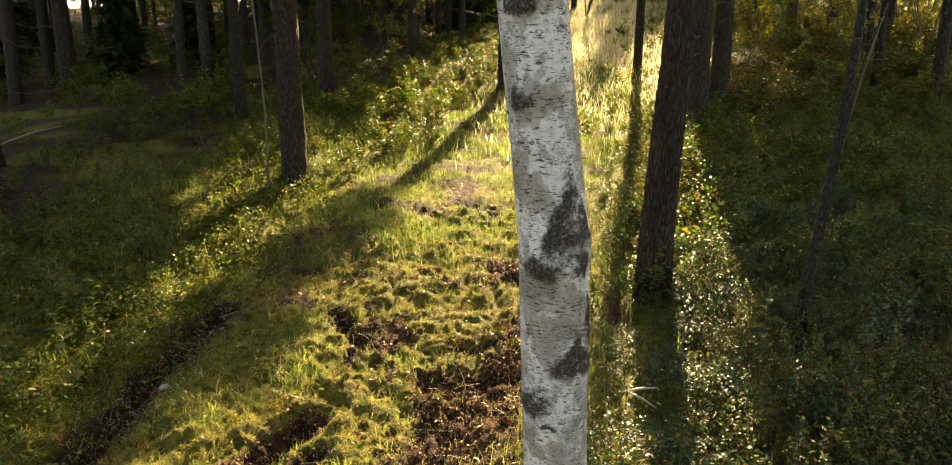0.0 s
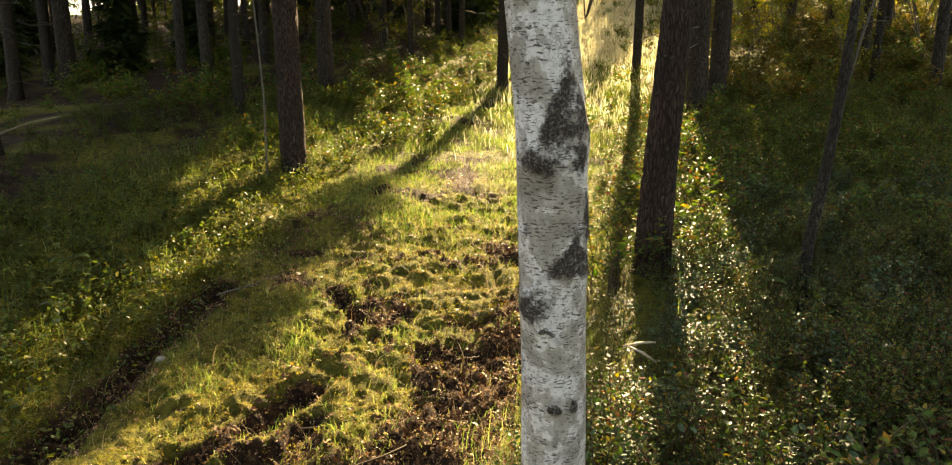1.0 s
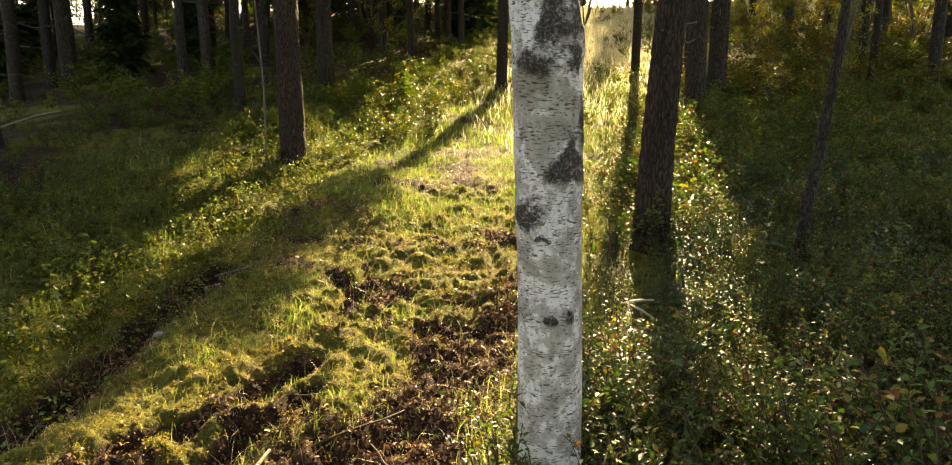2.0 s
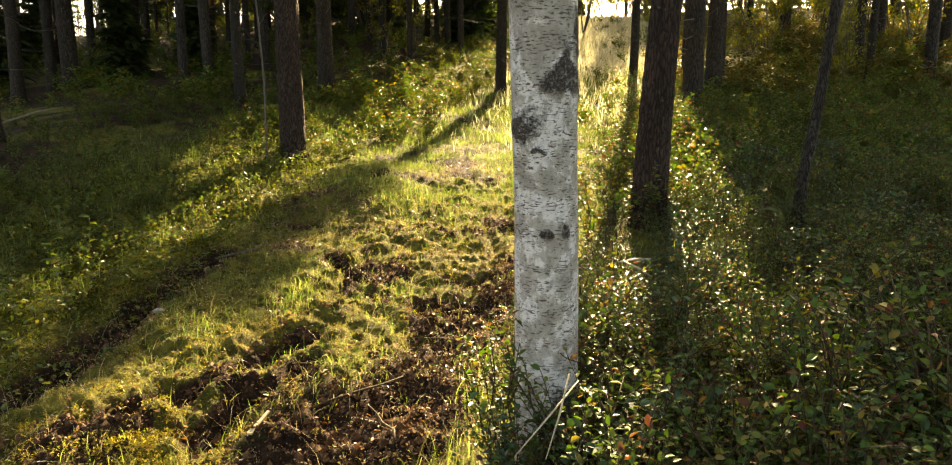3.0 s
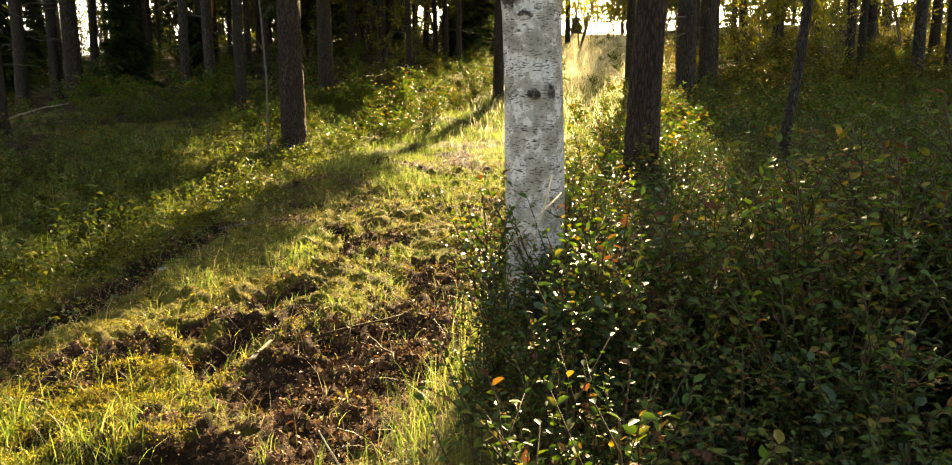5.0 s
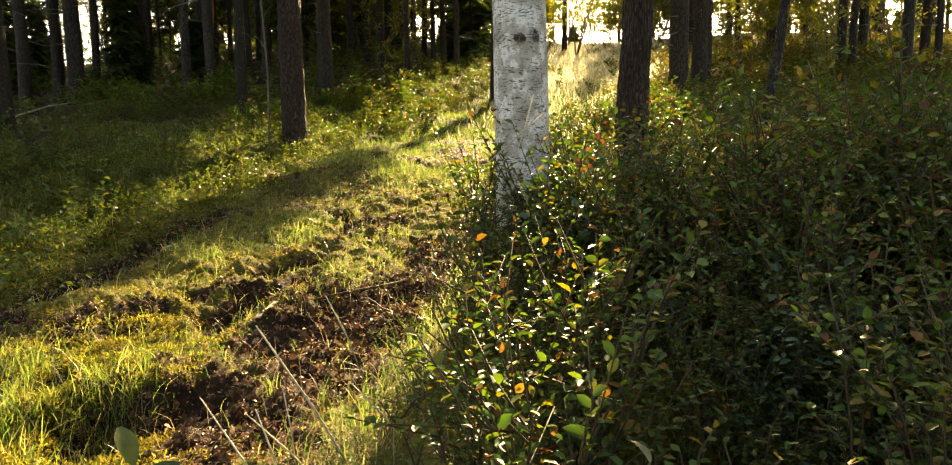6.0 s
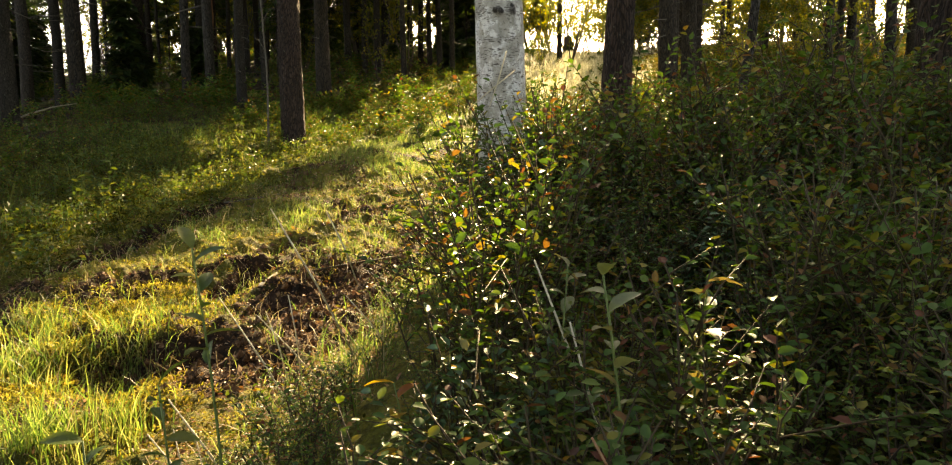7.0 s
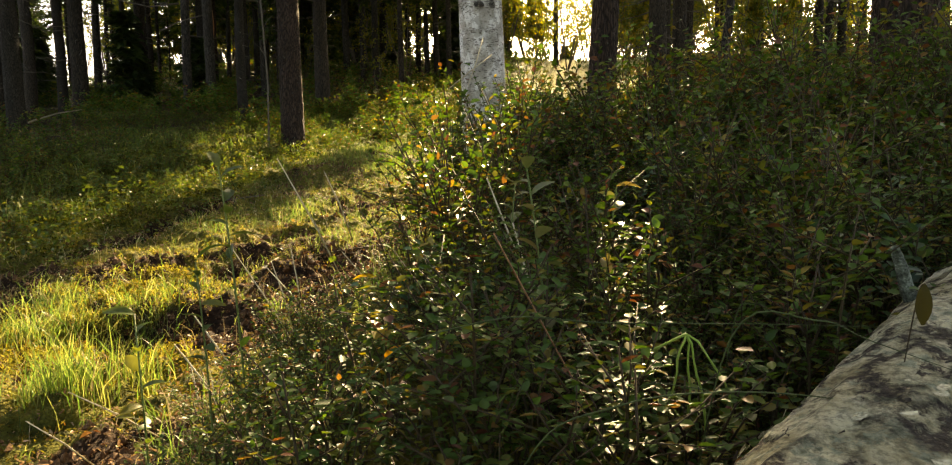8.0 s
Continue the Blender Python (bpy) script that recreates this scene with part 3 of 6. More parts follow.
def dead_twigs(wood, r, radius, low, high, count, length):
    for _ in range(count):
        z, az, L = r.uniform(low, high), r.uniform(0, 2 * np.pi), length * r.uniform(0.4, 1.2)
        out = np.array([math.cos(az), math.sin(az), 0])
        p = np.array([0, 0, z]) + out * radius * 0.8
        tube(wood, [p, p + out * L * 0.5 + [0, 0, r.uniform(-0.15, 0.1) * L], p + out * L + np.array([r.uniform(-0.2, 0.2), r.uniform(-0.2, 0.2), r.uniform(-0.4, 0.1)]) * L], [0.012, 0.007, 0.002], 3)


def forest_tree(name, kind, height, radius, seed, low, reach, label, dense=1.0, thick=0.0):
    """A conifer with its foot at the origin."""
    r = np.random.default_rng(seed + 50)
    tree = tagged(new(name), label, "tree", "forest trees")
    ax = axis([(0, 0, -0.3), (r.uniform(-0.05, 0.05), 0.03, 2), (r.uniform(-0.15, 0.15), r.uniform(-0.1, 0.1), 5), (r.uniform(-0.25, 0.25), 0, height)], 26)
    rad = np.interp(ax[:, 2], [-0.3, 1.5, height * 0.6, height], [radius * 1.05, radius * 0.92, radius * 0.55, 0.015])
    part("trunk", trunk_mesh("trunk", ax, rad, OLD_PINE_BARK if kind == "pine" else SPRUCE_BARK, 12, 0.06, radius * 0.35, seed), tree)
    soup, wood = conifer_crown(kind, height, seed, low, reach, dense, thick)
    dead_twigs(wood, r, radius, 0.8, low + 1.5, 30, 0.8)
    part("branchwork", wood.mesh("branchwork", TWIG), tree, kind="stuff")
    part("crown", soup.mesh("crown", NEEDLE), tree, kind="stuff")
    return tree


KINDS = {
    "pine": [forest_tree("pine_tree", "pine", 15, 0.16, 1, 6.5, 2.0, "tall pine with bare furrowed brown trunk"),
             forest_tree("pine_tree", "pine", 13, 0.15, 2, 5.5, 1.8, "tall pine with bare furrowed brown trunk")],
    "spruce": [forest_tree("spruce_tree", "spruce", 11, 0.13, 3, 1.6, 1.7, "dark spruce with drooping boughs on mossy ground"),
               forest_tree("spruce_tree", "spruce", 9, 0.11, 4, 0.9, 1.5, "dark spruce with drooping boughs on mossy ground"),
               forest_tree("spruce_tree", "spruce", 14, 0.15, 5, 4.0, 2.4, "dark spruce with dead lower twigs and high crown")],
    # slim and thin: unseen crowns, their height and density set for the shade below
    "slim": [forest_tree("pine_tree", "pine", 13, 0.085, 12, 3.9, 2.3, "slim pine with high crown and bare trunk"),
             forest_tree("pine_tree", "pine", 12, 0.15, 13, 3.5, 1.4, "pine with an unseen crown shaped to shade the shrubs", 0.38, 2.8)],
    "thin": [forest_tree("pine_tree", "pine", 12, 0.15, 17, 3.2, 1.0, "pine with an unseen thin crown shaped for dappled shade", 0.28, 1.3),
             forest_tree("pine_tree", "pine", 13, 0.085, 18, 4.6, 1.6, "slim pine with sparse airy crown", 0.5)],
    "sapling": [forest_tree("spruce_sapling", "spruce", 2.6, 0.03, 8, 0.12, 0.85, "small bushy spruce under taller trees"),
                forest_tree("spruce_sapling", "spruce", 1.7, 0.025, 9, 0.08, 0.7, "small bushy spruce under taller trees")],
    "pole": [forest_tree("young_spruce", "spruce", 9, 0.06, 6, 4.5, 0.9, "thin young spruce with a bare dark stem"),
             forest_tree("young_spruce", "spruce", 8, 0.05, 7, 5.0, 0.8, "thin young spruce with a bare dark stem"),
             forest_tree("young_spruce", "spruce", 9, 0.055, 14, 2.4, 1.0, "thin young spruce with sparse drooping twigs")],
}
MODEL_RADIUS = {"thin": (0.15, 0.085), "slim": (0.085, 0.15), "pine": (0.16, 0.15), "spruce": (0.13, 0.11, 0.15), "pole": (0.06, 0.05, 0.055), "sapling": (0.03, 0.025)}
used = set()


def plant_tree(kind, which, x, y, radius=None, lean=(0, 0), scale=None):
    ob = KINDS[kind][which]
    s = scale or (radius / MODEL_RADIUS[kind][which] if radius else 1.0)
    s = min(max(s, 0.6), 1.6)
    m = pose(x, y, gz(x, y), lean[0], lean[1], rng.uniform(0, 360)) if lean != (0, 0) else pose(x, y, gz(x, y), 0, 0, rng.uniform(0, 360))
    m = m @ Matrix.Diagonal((s, s, max(s, 0.85), 1))
    if ob.name in used:
        return copy_thing(ob, m)
    used.add(ob.name)
    ob.matrix_basis = m
    return ob


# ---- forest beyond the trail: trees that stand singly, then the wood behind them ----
# several are added only to block sun; their crowns stay unseen
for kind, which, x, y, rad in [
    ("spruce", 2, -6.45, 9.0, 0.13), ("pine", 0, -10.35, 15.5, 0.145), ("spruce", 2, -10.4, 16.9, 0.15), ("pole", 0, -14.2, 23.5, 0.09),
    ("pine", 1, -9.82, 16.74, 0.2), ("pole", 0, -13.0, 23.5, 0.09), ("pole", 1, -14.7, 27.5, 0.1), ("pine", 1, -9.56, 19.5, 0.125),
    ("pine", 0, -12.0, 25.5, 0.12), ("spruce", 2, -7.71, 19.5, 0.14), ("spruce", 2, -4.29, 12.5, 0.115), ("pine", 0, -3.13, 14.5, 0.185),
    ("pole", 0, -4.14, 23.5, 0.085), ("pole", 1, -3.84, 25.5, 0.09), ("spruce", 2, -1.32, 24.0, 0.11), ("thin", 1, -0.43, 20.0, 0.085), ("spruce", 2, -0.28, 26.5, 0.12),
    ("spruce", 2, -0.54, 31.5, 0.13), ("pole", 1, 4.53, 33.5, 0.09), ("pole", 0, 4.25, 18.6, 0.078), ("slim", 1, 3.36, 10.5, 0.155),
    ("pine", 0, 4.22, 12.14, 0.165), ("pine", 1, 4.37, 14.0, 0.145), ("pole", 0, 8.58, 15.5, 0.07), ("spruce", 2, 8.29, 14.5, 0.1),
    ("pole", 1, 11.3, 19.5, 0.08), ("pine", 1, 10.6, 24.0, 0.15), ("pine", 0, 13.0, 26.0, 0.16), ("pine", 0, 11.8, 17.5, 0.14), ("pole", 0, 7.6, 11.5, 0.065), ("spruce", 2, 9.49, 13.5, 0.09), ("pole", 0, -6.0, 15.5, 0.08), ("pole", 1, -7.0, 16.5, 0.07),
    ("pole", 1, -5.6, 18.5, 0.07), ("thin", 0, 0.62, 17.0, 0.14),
    # all but the first in this row are added to shade trail and banks
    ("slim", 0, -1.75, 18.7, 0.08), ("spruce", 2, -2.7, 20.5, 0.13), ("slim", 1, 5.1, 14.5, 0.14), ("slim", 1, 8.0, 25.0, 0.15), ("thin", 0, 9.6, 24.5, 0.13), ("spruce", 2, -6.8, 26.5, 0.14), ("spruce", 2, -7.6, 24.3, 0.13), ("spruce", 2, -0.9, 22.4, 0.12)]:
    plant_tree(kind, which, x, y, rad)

r2 = np.random.default_rng(21)
placed = []
tries = 0
while len(placed) < 105 and tries < 6000:
    tries += 1
    y = r2.uniform(15, 80)
    x = r2.uniform(-10 - 0.55 * y, 10 + 0.6 * y)
    u = x * math.cos(radians(SUN_AZ)) - y * math.sin(radians(SUN_AZ))
    if -7.0 - 0.02 * y < u < 2.3 + 0.015 * y or (y < 26 and -11 < x < 6) or any((x - a) ** 2 + (y - b) ** 2 < 2.2 for a, b in placed):
        continue
    if y > 18 and 2 < u < 14 and r2.random() < 0.85:     # the wood is thin towards the clearing
        continue
    if x < -3 - 0.3 * y and y > 34 and r2.random() < 0.6:
        continue
    placed.append((x, y))
    c = r2.random()
    if x < -8 and c < 0.15:
        plant_tree("pole", 2, x - 1.1, y + 0.8, scale=r2.uniform(0.6, 1.0))
    if x < -5:
        plant_tree(*[("pine", 0), ("pine", 1), ("spruce", 2), ("pole", 2), ("pole", 1), ("spruce", 1)][int(r2.integers(6)) if c < 0.87 else 5], x, y, scale=r2.uniform(0.8, 1.2))
    elif c < 0.45 or 0 < u < 16:
        plant_tree("pine", int(r2.integers(2)), x, y, scale=r2.uniform(0.8, 1.2))
    elif c < 0.70:
        plant_tree("spruce", 2 if y < 45 else int(r2.integers(3)), x, y, scale=r2.uniform(0.8, 1.2))
    else:
        plant_tree("pole", int(r2.integers(2)), x, y, scale=r2.uniform(0.9, 1.4))

for which, x, y, sc in [(2, -6.2, 24.0, 1.0), (2, -3.4, 27.5, 1.0), (2, -2.6, 31.0, 1.0), (1, -4.9, 30.0, 1.0), (0, -0.6, 37.0, 1.2), (2, -1.8, 26.0, 0.9), (2, -8.0, 29.0, 1.0)]:
    plant_tree("spruce", which, x, y, scale=sc)
many = 0
while many < 36:
    y = r2.uniform(17, 60)
    x = r2.uniform(-6 - 0.45 * y, 6 + 0.5 * y)
    u = x * math.cos(radians(SUN_AZ)) - y * math.sin(radians(SUN_AZ))
    if -4.3 < u < 1.6 or (u < 0 and y < 17.5) or (u > 0 and (y < 22 or u < 15)):
        continue
    plant_tree("sapling", int(r2.integers(2)), x, y, scale=r2.uniform(0.7, 1.5))
    many += 1


def birch_sapling(seed, height, stems=4, twigs=14, size=1.0):
    r = np.random.default_rng(seed)
    ob = tagged(new("birch_sapling"), "young birch with yellow-green leaves, backlit", "tree", "young birches")
    w, f = Soup(), Soup()
    for _ in range(stems):
        az = r.uniform(0, 2 * np.pi)
        top = np.array([math.cos(az) * 0.3, math.sin(az) * 0.3, 1]) * height * r.uniform(0.7, 1)
        line = np.array([top * s + r.normal(0, 0.03, 3) * s for s in np.linspace(0, 1, 7)])
        tube(w, line, np.linspace(0.018, 0.004, 7), 4)
        for _ in range(twigs):
            s = r.uniform(0.25, 1) * 5.9
            i = int(s)
            p = line[i] + (line[i + 1] - line[i]) * (s - i)
            d = np.array([r.normal(), r.normal(), r.uniform(-0.3, 0.7)]) * 0.28
            tube(w, [p, p + d * 0.6, p + d - [0, 0, 0.08]], [0.005, 0.003, 0.0015], 3)
            k = 12
            at = p + d * r.uniform(0.2, 1.05, (k, 1)) + r.normal(0, 0.05, (k, 3))
            leaves(f, at, r.normal(0, 1, (k, 3)) - [0, 0, 0.7], r.normal(0, 1, (k, 3)), r.uniform(0.045, 0.085, k) * size, r.uniform(0.04, 0.06, k) * size)
    part("branchwork", w.mesh("branchwork", TWIG), ob, kind="stuff")
    part("foliage", f.mesh("foliage", BIRCH_LEAF), ob, kind="stuff")
    return ob


KINDS["birch"] = [birch_sapling(61, 2.8), birch_sapling(62, 3.8), birch_sapling(63, 4.6, 8, 26, 1.9)]
MODEL_RADIUS["birch"] = (1, 1, 1)
for x, y, sc in [(9.3, 39.0, 1.15), (10.4, 41.0, 1.3), (11.6, 40.0, 1.2), (12.6, 38.0, 1.1), (13.8, 40.5, 1.3), (9.9, 45.0, 1.4), (15.5, 38.5, 1.2), (14.6, 45.0, 1.4),
                 (-2.2, 38.0, 1.2), (3.0, 46.0, 1.4), (4.2, 47.5, 1.5), (5.4, 45.5, 1.3), (3.6, 42.0, 1.2), (2.2, 44.0, 1.3), (12.2, 44.0, 1.4), (13.4, 46.0, 1.4), (11.4, 47.0, 1.4), (-12.6, 33.0, 1.1), (-10.2, 36.0, 1.2), (-9.2, 30.0, 0.9), (-7.0, 34.0, 1.1), (-5.0, 30.5, 0.9), (-14.8, 35.0, 1.2), (-3.0, 29.5, 0.8), (-4.6, 41.0, 1.3), (-7.4, 42.0, 1.4), (0.9, 42.0, 1.3), (9.4, 21.5, 0.6), (11.4, 23.0, 0.75)]:
    plant_tree("birch", 2, x, y, scale=sc)
for which, x, y, sc in [(0, -11.6, 34, 1.2), (1, -8.4, 31.5, 1.2), (0, -6.0, 36.5, 1.2), (1, -3.9, 33, 1.1), (0, -1.2, 39, 1.2)]:
    plant_tree("spruce", which, x, y, scale=sc)
for which, x, y, sc in [(0, -2.6, 19.6, 0.75), (1, -1.9, 21.5, 1.15), (1, 3.4, 31.0, 1.2), (0, 7.9, 31.5, 1.0), (1, 2.2, 36.0, 1.4), (1, 9.8, 40.0, 1.4), (0, -5.2, 21.5, 1.0), (1, -4.3, 27.0, 1.2), (1, -0.5, 34.0, 1.3),
                        (0, 7.0, 13.0, 0.8), (0, 9.2, 17.0, 1.0), (1, 10.5, 16.5, 1.0), (1, 12.5, 21.0, 1.2), (0, 6.4, 16.6, 0.7), (1, 8.0, 20.0, 1.1), (1, -9.5, 28.0, 1.3), (0, -13.5, 26.0, 1.2), (1, -16, 30.0, 1.4), (1, -11.5, 33.0, 1.4), (1, -19, 38, 1.5), (1, -15, 42, 1.6), (0, -22, 36, 1.5), (1, -25, 44, 1.6), (1, -18, 33, 1.4), (1, -21, 47, 1.6), (1, -13, 46, 1.6),
                        (1, 14.0, 25.0, 1.3), (0, 11.0, 14.5, 0.9), (1, 5.8, 41.0, 1.5), (1, 4.2, 44.0, 1.6), (1, 8.6, 48.0, 1.6), (1, 12.0, 52.0, 1.6), (1, 14.5, 56.0, 1.6), (0, 6.0, 36.0, 1.2), (1, 7.2, 46.0, 1.6), (1, 9.5, 50, 1.6), (1, 10.5, 54, 1.6), (1, 6.2, 52, 1.6), (1, 13, 58, 1.6), (1, 11.3, 47, 1.5), (1, 5, 49, 1.6), (1, 15.5, 52, 1.6), (1, 8, 56, 1.6), (1, 17, 46, 1.6), (1, 19, 52, 1.6), (1, 14, 42, 1.4), (1, 22, 48, 1.6), (1, 12.5, 37, 1.2), (1, 17, 36, 1.3), (1, 20, 40, 1.4), (0, 8.9, 36.5, 1.0), (1, 4.75, 31.0, 1.5), (1, 5.3, 38.0, 1.6), (0, 8.5, 16.5, 0.9), (1, 9.8, 18.5, 1.0), (0, 7.4, 17.5, 0.9), (1, 11.0, 20.0, 1.1), (0, 12.5, 17.0, 1.0), (1, 13.5, 21.5, 1.1), (0, 3.1, 28.0, 0.7), (1, 9.9, 44, 1.6), (1, 10.8, 45.5, 1.6), (1, 11.6, 49, 1.6), (1, 10.4, 51, 1.6), (1, 12.4, 48, 1.6), (1, 13.2, 54, 1.6), (1, 11.9, 56, 1.6), (1, 9.0, 52.5, 1.6), (1, 7.9, 50, 1.5), (1, 11.0, 59, 1.6), (1, -2.4, 33, 1.3), (1, -3.2, 36, 1.4), (1, -7.2, 35, 1.4), (1, -9.2, 38, 1.5), (1, -5.8, 32, 1.2), (1, -12, 37, 1.5)]:
    plant_tree("birch", which, x, y, scale=sc)

for x, y in [(-14, 19), (-15.5, 21), (-12.2, 20), (-16.8, 24.5), (-11.2, 22), (-9.0, 21.6), (-18, 27), (-13.2, 29), (-10.4, 26.5), (-8.1, 22.8), (-6.8, 20.8), (-5.0, 17.6), (-17.5, 21.5), (-6.4, 26.5), (-3.0, 22.5)]:
    plant_tree("pole", 2 if r2.random() < 0.4 else 0, x, y, scale=r2.uniform(0.6, 1.0))
for which, x, y in [(0, 11.9, 56), (1, 13.4, 53.5), (0, 15.0, 57), (1, 16.6, 54), (0, 18.2, 56), (1, 19.8, 53), (0, 21.4, 56), (1, 23.0, 52.5), (0, 25.2, 55), (1, 27, 50), (0, 30, 44), (0, 24, 56), (1, 34, 52), (0, -11.8, 31.0), (0, -20.8, 29.5), (1, -16.5, 35.0)]:
    plant_tree("spruce", which, x, y, scale=r2.uniform(0.9, 1.3))
# pines added up-sun of the left-hand ground to shade it
for x, y in [(-6.5, 29), (-5, 34), (-4.2, 38), (-7.5, 33), (-10, 36), (-13, 40)]:
    plant_tree("pine", int(r2.integers(2)), x, y, scale=r2.uniform(0.9, 1.1))
# unseen trees added behind and beside the camera to dim the sky's light
for x, y in [(-6, -9), (-2.5, -12), (2, -10), (6, -8), (9.5, -4), (-9, -4), (-10, 1), (10, 2), (-4, -17), (4, -16), (0, -20), (8, -14), (-8, -14), (12, -10), (-13, -8), (6, -2.5), (-7.5, 3.5), (9.5, 7.5)]:
    plant_tree("pine" if x > 0 else "spruce", 1 if x > 0 else 2, x, y, scale=r2.uniform(0.85, 1.15))

# ---- near pines, with plated bark ----


def near_pine(points, radii, label, seed, height=14.0, low=7.0):
    foot = np.array(points[0], float)
    tree = tagged(new("pine_tree"), label, "tree", "near pines")
    tree.location = foot
    loc = [tuple(np.array(p) - foot) for p in points]
    top = loc[-1]
    ax = np.concatenate([axis([(0, 0, -0.25), *loc], 150), axis([top, (top[0] * 1.4, top[1], height)], 14)[1:]])
    rad = np.interp(ax[:, 2], [-0.25, *[p[2] for p in loc], height], [radii[0], *radii, 0.02])
    part("trunk", trunk_mesh("trunk", ax, rad, PINE_BARK, 72, 0.05, 0.03, seed, 0.012), tree)
    soup, wood = conifer_crown("pine", height, seed + 30, low, 2.0)
    for s in (soup, wood):
        for v in s.v:
            v[:, 0] += np.interp(v[:, 2], ax[:, 2], ax[:, 0])
            v[:, 1] += np.interp(v[:, 2], ax[:, 2], ax[:, 1])
    part("branchwork", wood.mesh("branchwork", TWIG), tree, kind="stuff")
    part("crown", soup.mesh("crown", NEEDLE), tree, kind="stuff")
    return tree


near_pine([(1.275, 4.75, gz(1.275, 4.75)), (1.30, 4.75, 1.5), (1.37, 4.75, 2.83), (1.5, 4.75, 4.2)], [0.135, 0.115, 0.097, 0.09], "brown pine trunk leaning slightly beside the trail", 2)
near_pine([(2.35, 2.35, gz(2.35, 2.35)), (2.35, 2.35, 1.5), (2.37, 2.35, 3.5)], [0.165, 0.155, 0.14], "stout dark pine behind tall bilberry shrubs", 5)
near_pine([(-2.46, 9.12, gz(-2.46, 9.12)), (-2.47, 9.12, 2.5), (-2.5, 9.12, 5.0)], [0.17, 0.155, 0.145], "reddish-brown pine at the shady trail edge", 9)

# ---- the white birch ----
BIRCH_FOOT = (0.235, 1.705, gz(0.235, 1.705))
birch = tagged(new("birch_tree"), "white birch with black scars among bilberry shrubs", "tree")
birch.location = BIRCH_FOOT


def birch_local(x, y, z):
    return (x - BIRCH_FOOT[0], y - BIRCH_FOOT[1], z - BIRCH_FOOT[2])


b_ax = np.concatenate([axis([birch_local(0.24, 1.71, BIRCH_FOOT[2] - 0.2), birch_local(0.226, 1.69, 0.77), birch_local(0.21, 1.645, 1.33), birch_local(0.182, 1.58, 1.95), birch_local(0.115, 1.52, 2.49), birch_local(0.03, 1.45, 3.1)], 420),
                       axis([birch_local(0.03, 1.45, 3.1), birch_local(-0.15, 1.3, 5), birch_local(-0.2, 1.3, 11)], 20)[1:]])
b_rad = np.interp(b_ax[:, 2] + BIRCH_FOOT[2], [0.3, 0.77, 1.33, 1.95, 2.49, 3.1, 7, 11], [0.096, 0.0905, 0.083, 0.083, 0.076, 0.073, 0.05, 0.01])
F = BIRCH_FOOT[2]
SCARS = [("chevron", 2.135 - F, 24, 0.10, 0.22), ("blob", 1.885 - F, -22, 0.055, 0.04), ("blob", 1.90 - F, 40, 0.03, 0.05), ("chevron", 1.745 - F, 32, 0.085, 0.15),
         ("blob", 1.52 - F, -46, 0.06, 0.045), ("blob", 1.46 - F, -15, 0.03, 0.009), ("blob", 1.252 - F, 28, 0.022, 0.022), ("blob", 1.25 - F, -5, 0.02, 0.012), ("blob", 2.27 - F, -38, 0.03, 0.035),
         ("blob", 2.47 - F, -25, 0.04, 0.03), ("blob", 0.74 - F, 35, 0.07, 0.07), ("blob", 0.62 - F, 0, 0.12, 0.06), ("blob", 1.75 - F, 62, 0.02, 0.09), ("blob", 2.3 - F, 150, 0.05, 0.1), ("blob", 1.4 - F, 170, 0.05, 0.07)]
part("trunk", trunk_mesh("trunk", b_ax, b_rad, BIRCH_BARK, 96, 0.05, 0.025, 1, 0.0, SCARS), birch)
bw, bl = Soup(), Soup()
rb = np.random.default_rng(12)
for _ in range(46):
    z = rb.uniform(4.5, 10.8)
    p = np.array([np.interp(z, b_ax[:, 2], b_ax[:, 0]), np.interp(z, b_ax[:, 2], b_ax[:, 1]), z])
    az, L = rb.uniform(0, 2 * np.pi), rb.uniform(0.7, 1.9)
    out = np.array([math.cos(az), math.sin(az), 0.5])
    line = np.array([p + out * L * s - np.array([0, 0, 1]) * 0.5 * L * s * s for s in np.linspace(0, 1, 5)])
    tube(bw, line, np.linspace(0.018, 0.003, 5), 3)
    k = 40
    f = rb.uniform(0.2, 1, k) * 4
    i = np.minimum(f.astype(int), 3)
    at = line[i] + (line[i + 1] - line[i]) * (f - i)[:, None] + rb.normal(0, 0.12, (k, 3))
    leaves(bl, at, rb.normal(0, 1, (k, 3)) - [0, 0, 0.6], rb.normal(0, 1, (k, 3)), 0.05, 0.04)
part("branchwork", bw.mesh("branchwork", TWIG), birch, kind="stuff")
part("crown", bl.mesh("crown", BIRCH_LEAF), birch, kind="stuff")
# a broken twig and a knob on the trunk
kn = Soup()
tube(kn, [birch_local(0.10, 1.545, 2.235), birch_local(0.078, 1.535, 2.245), birch_local(0.066, 1.53, 2.243)], [0.013, 0.010, 0.005], 7)
part("branch_stub", kn.mesh("branch_stub", TWIG), birch, "short dark broken stub")

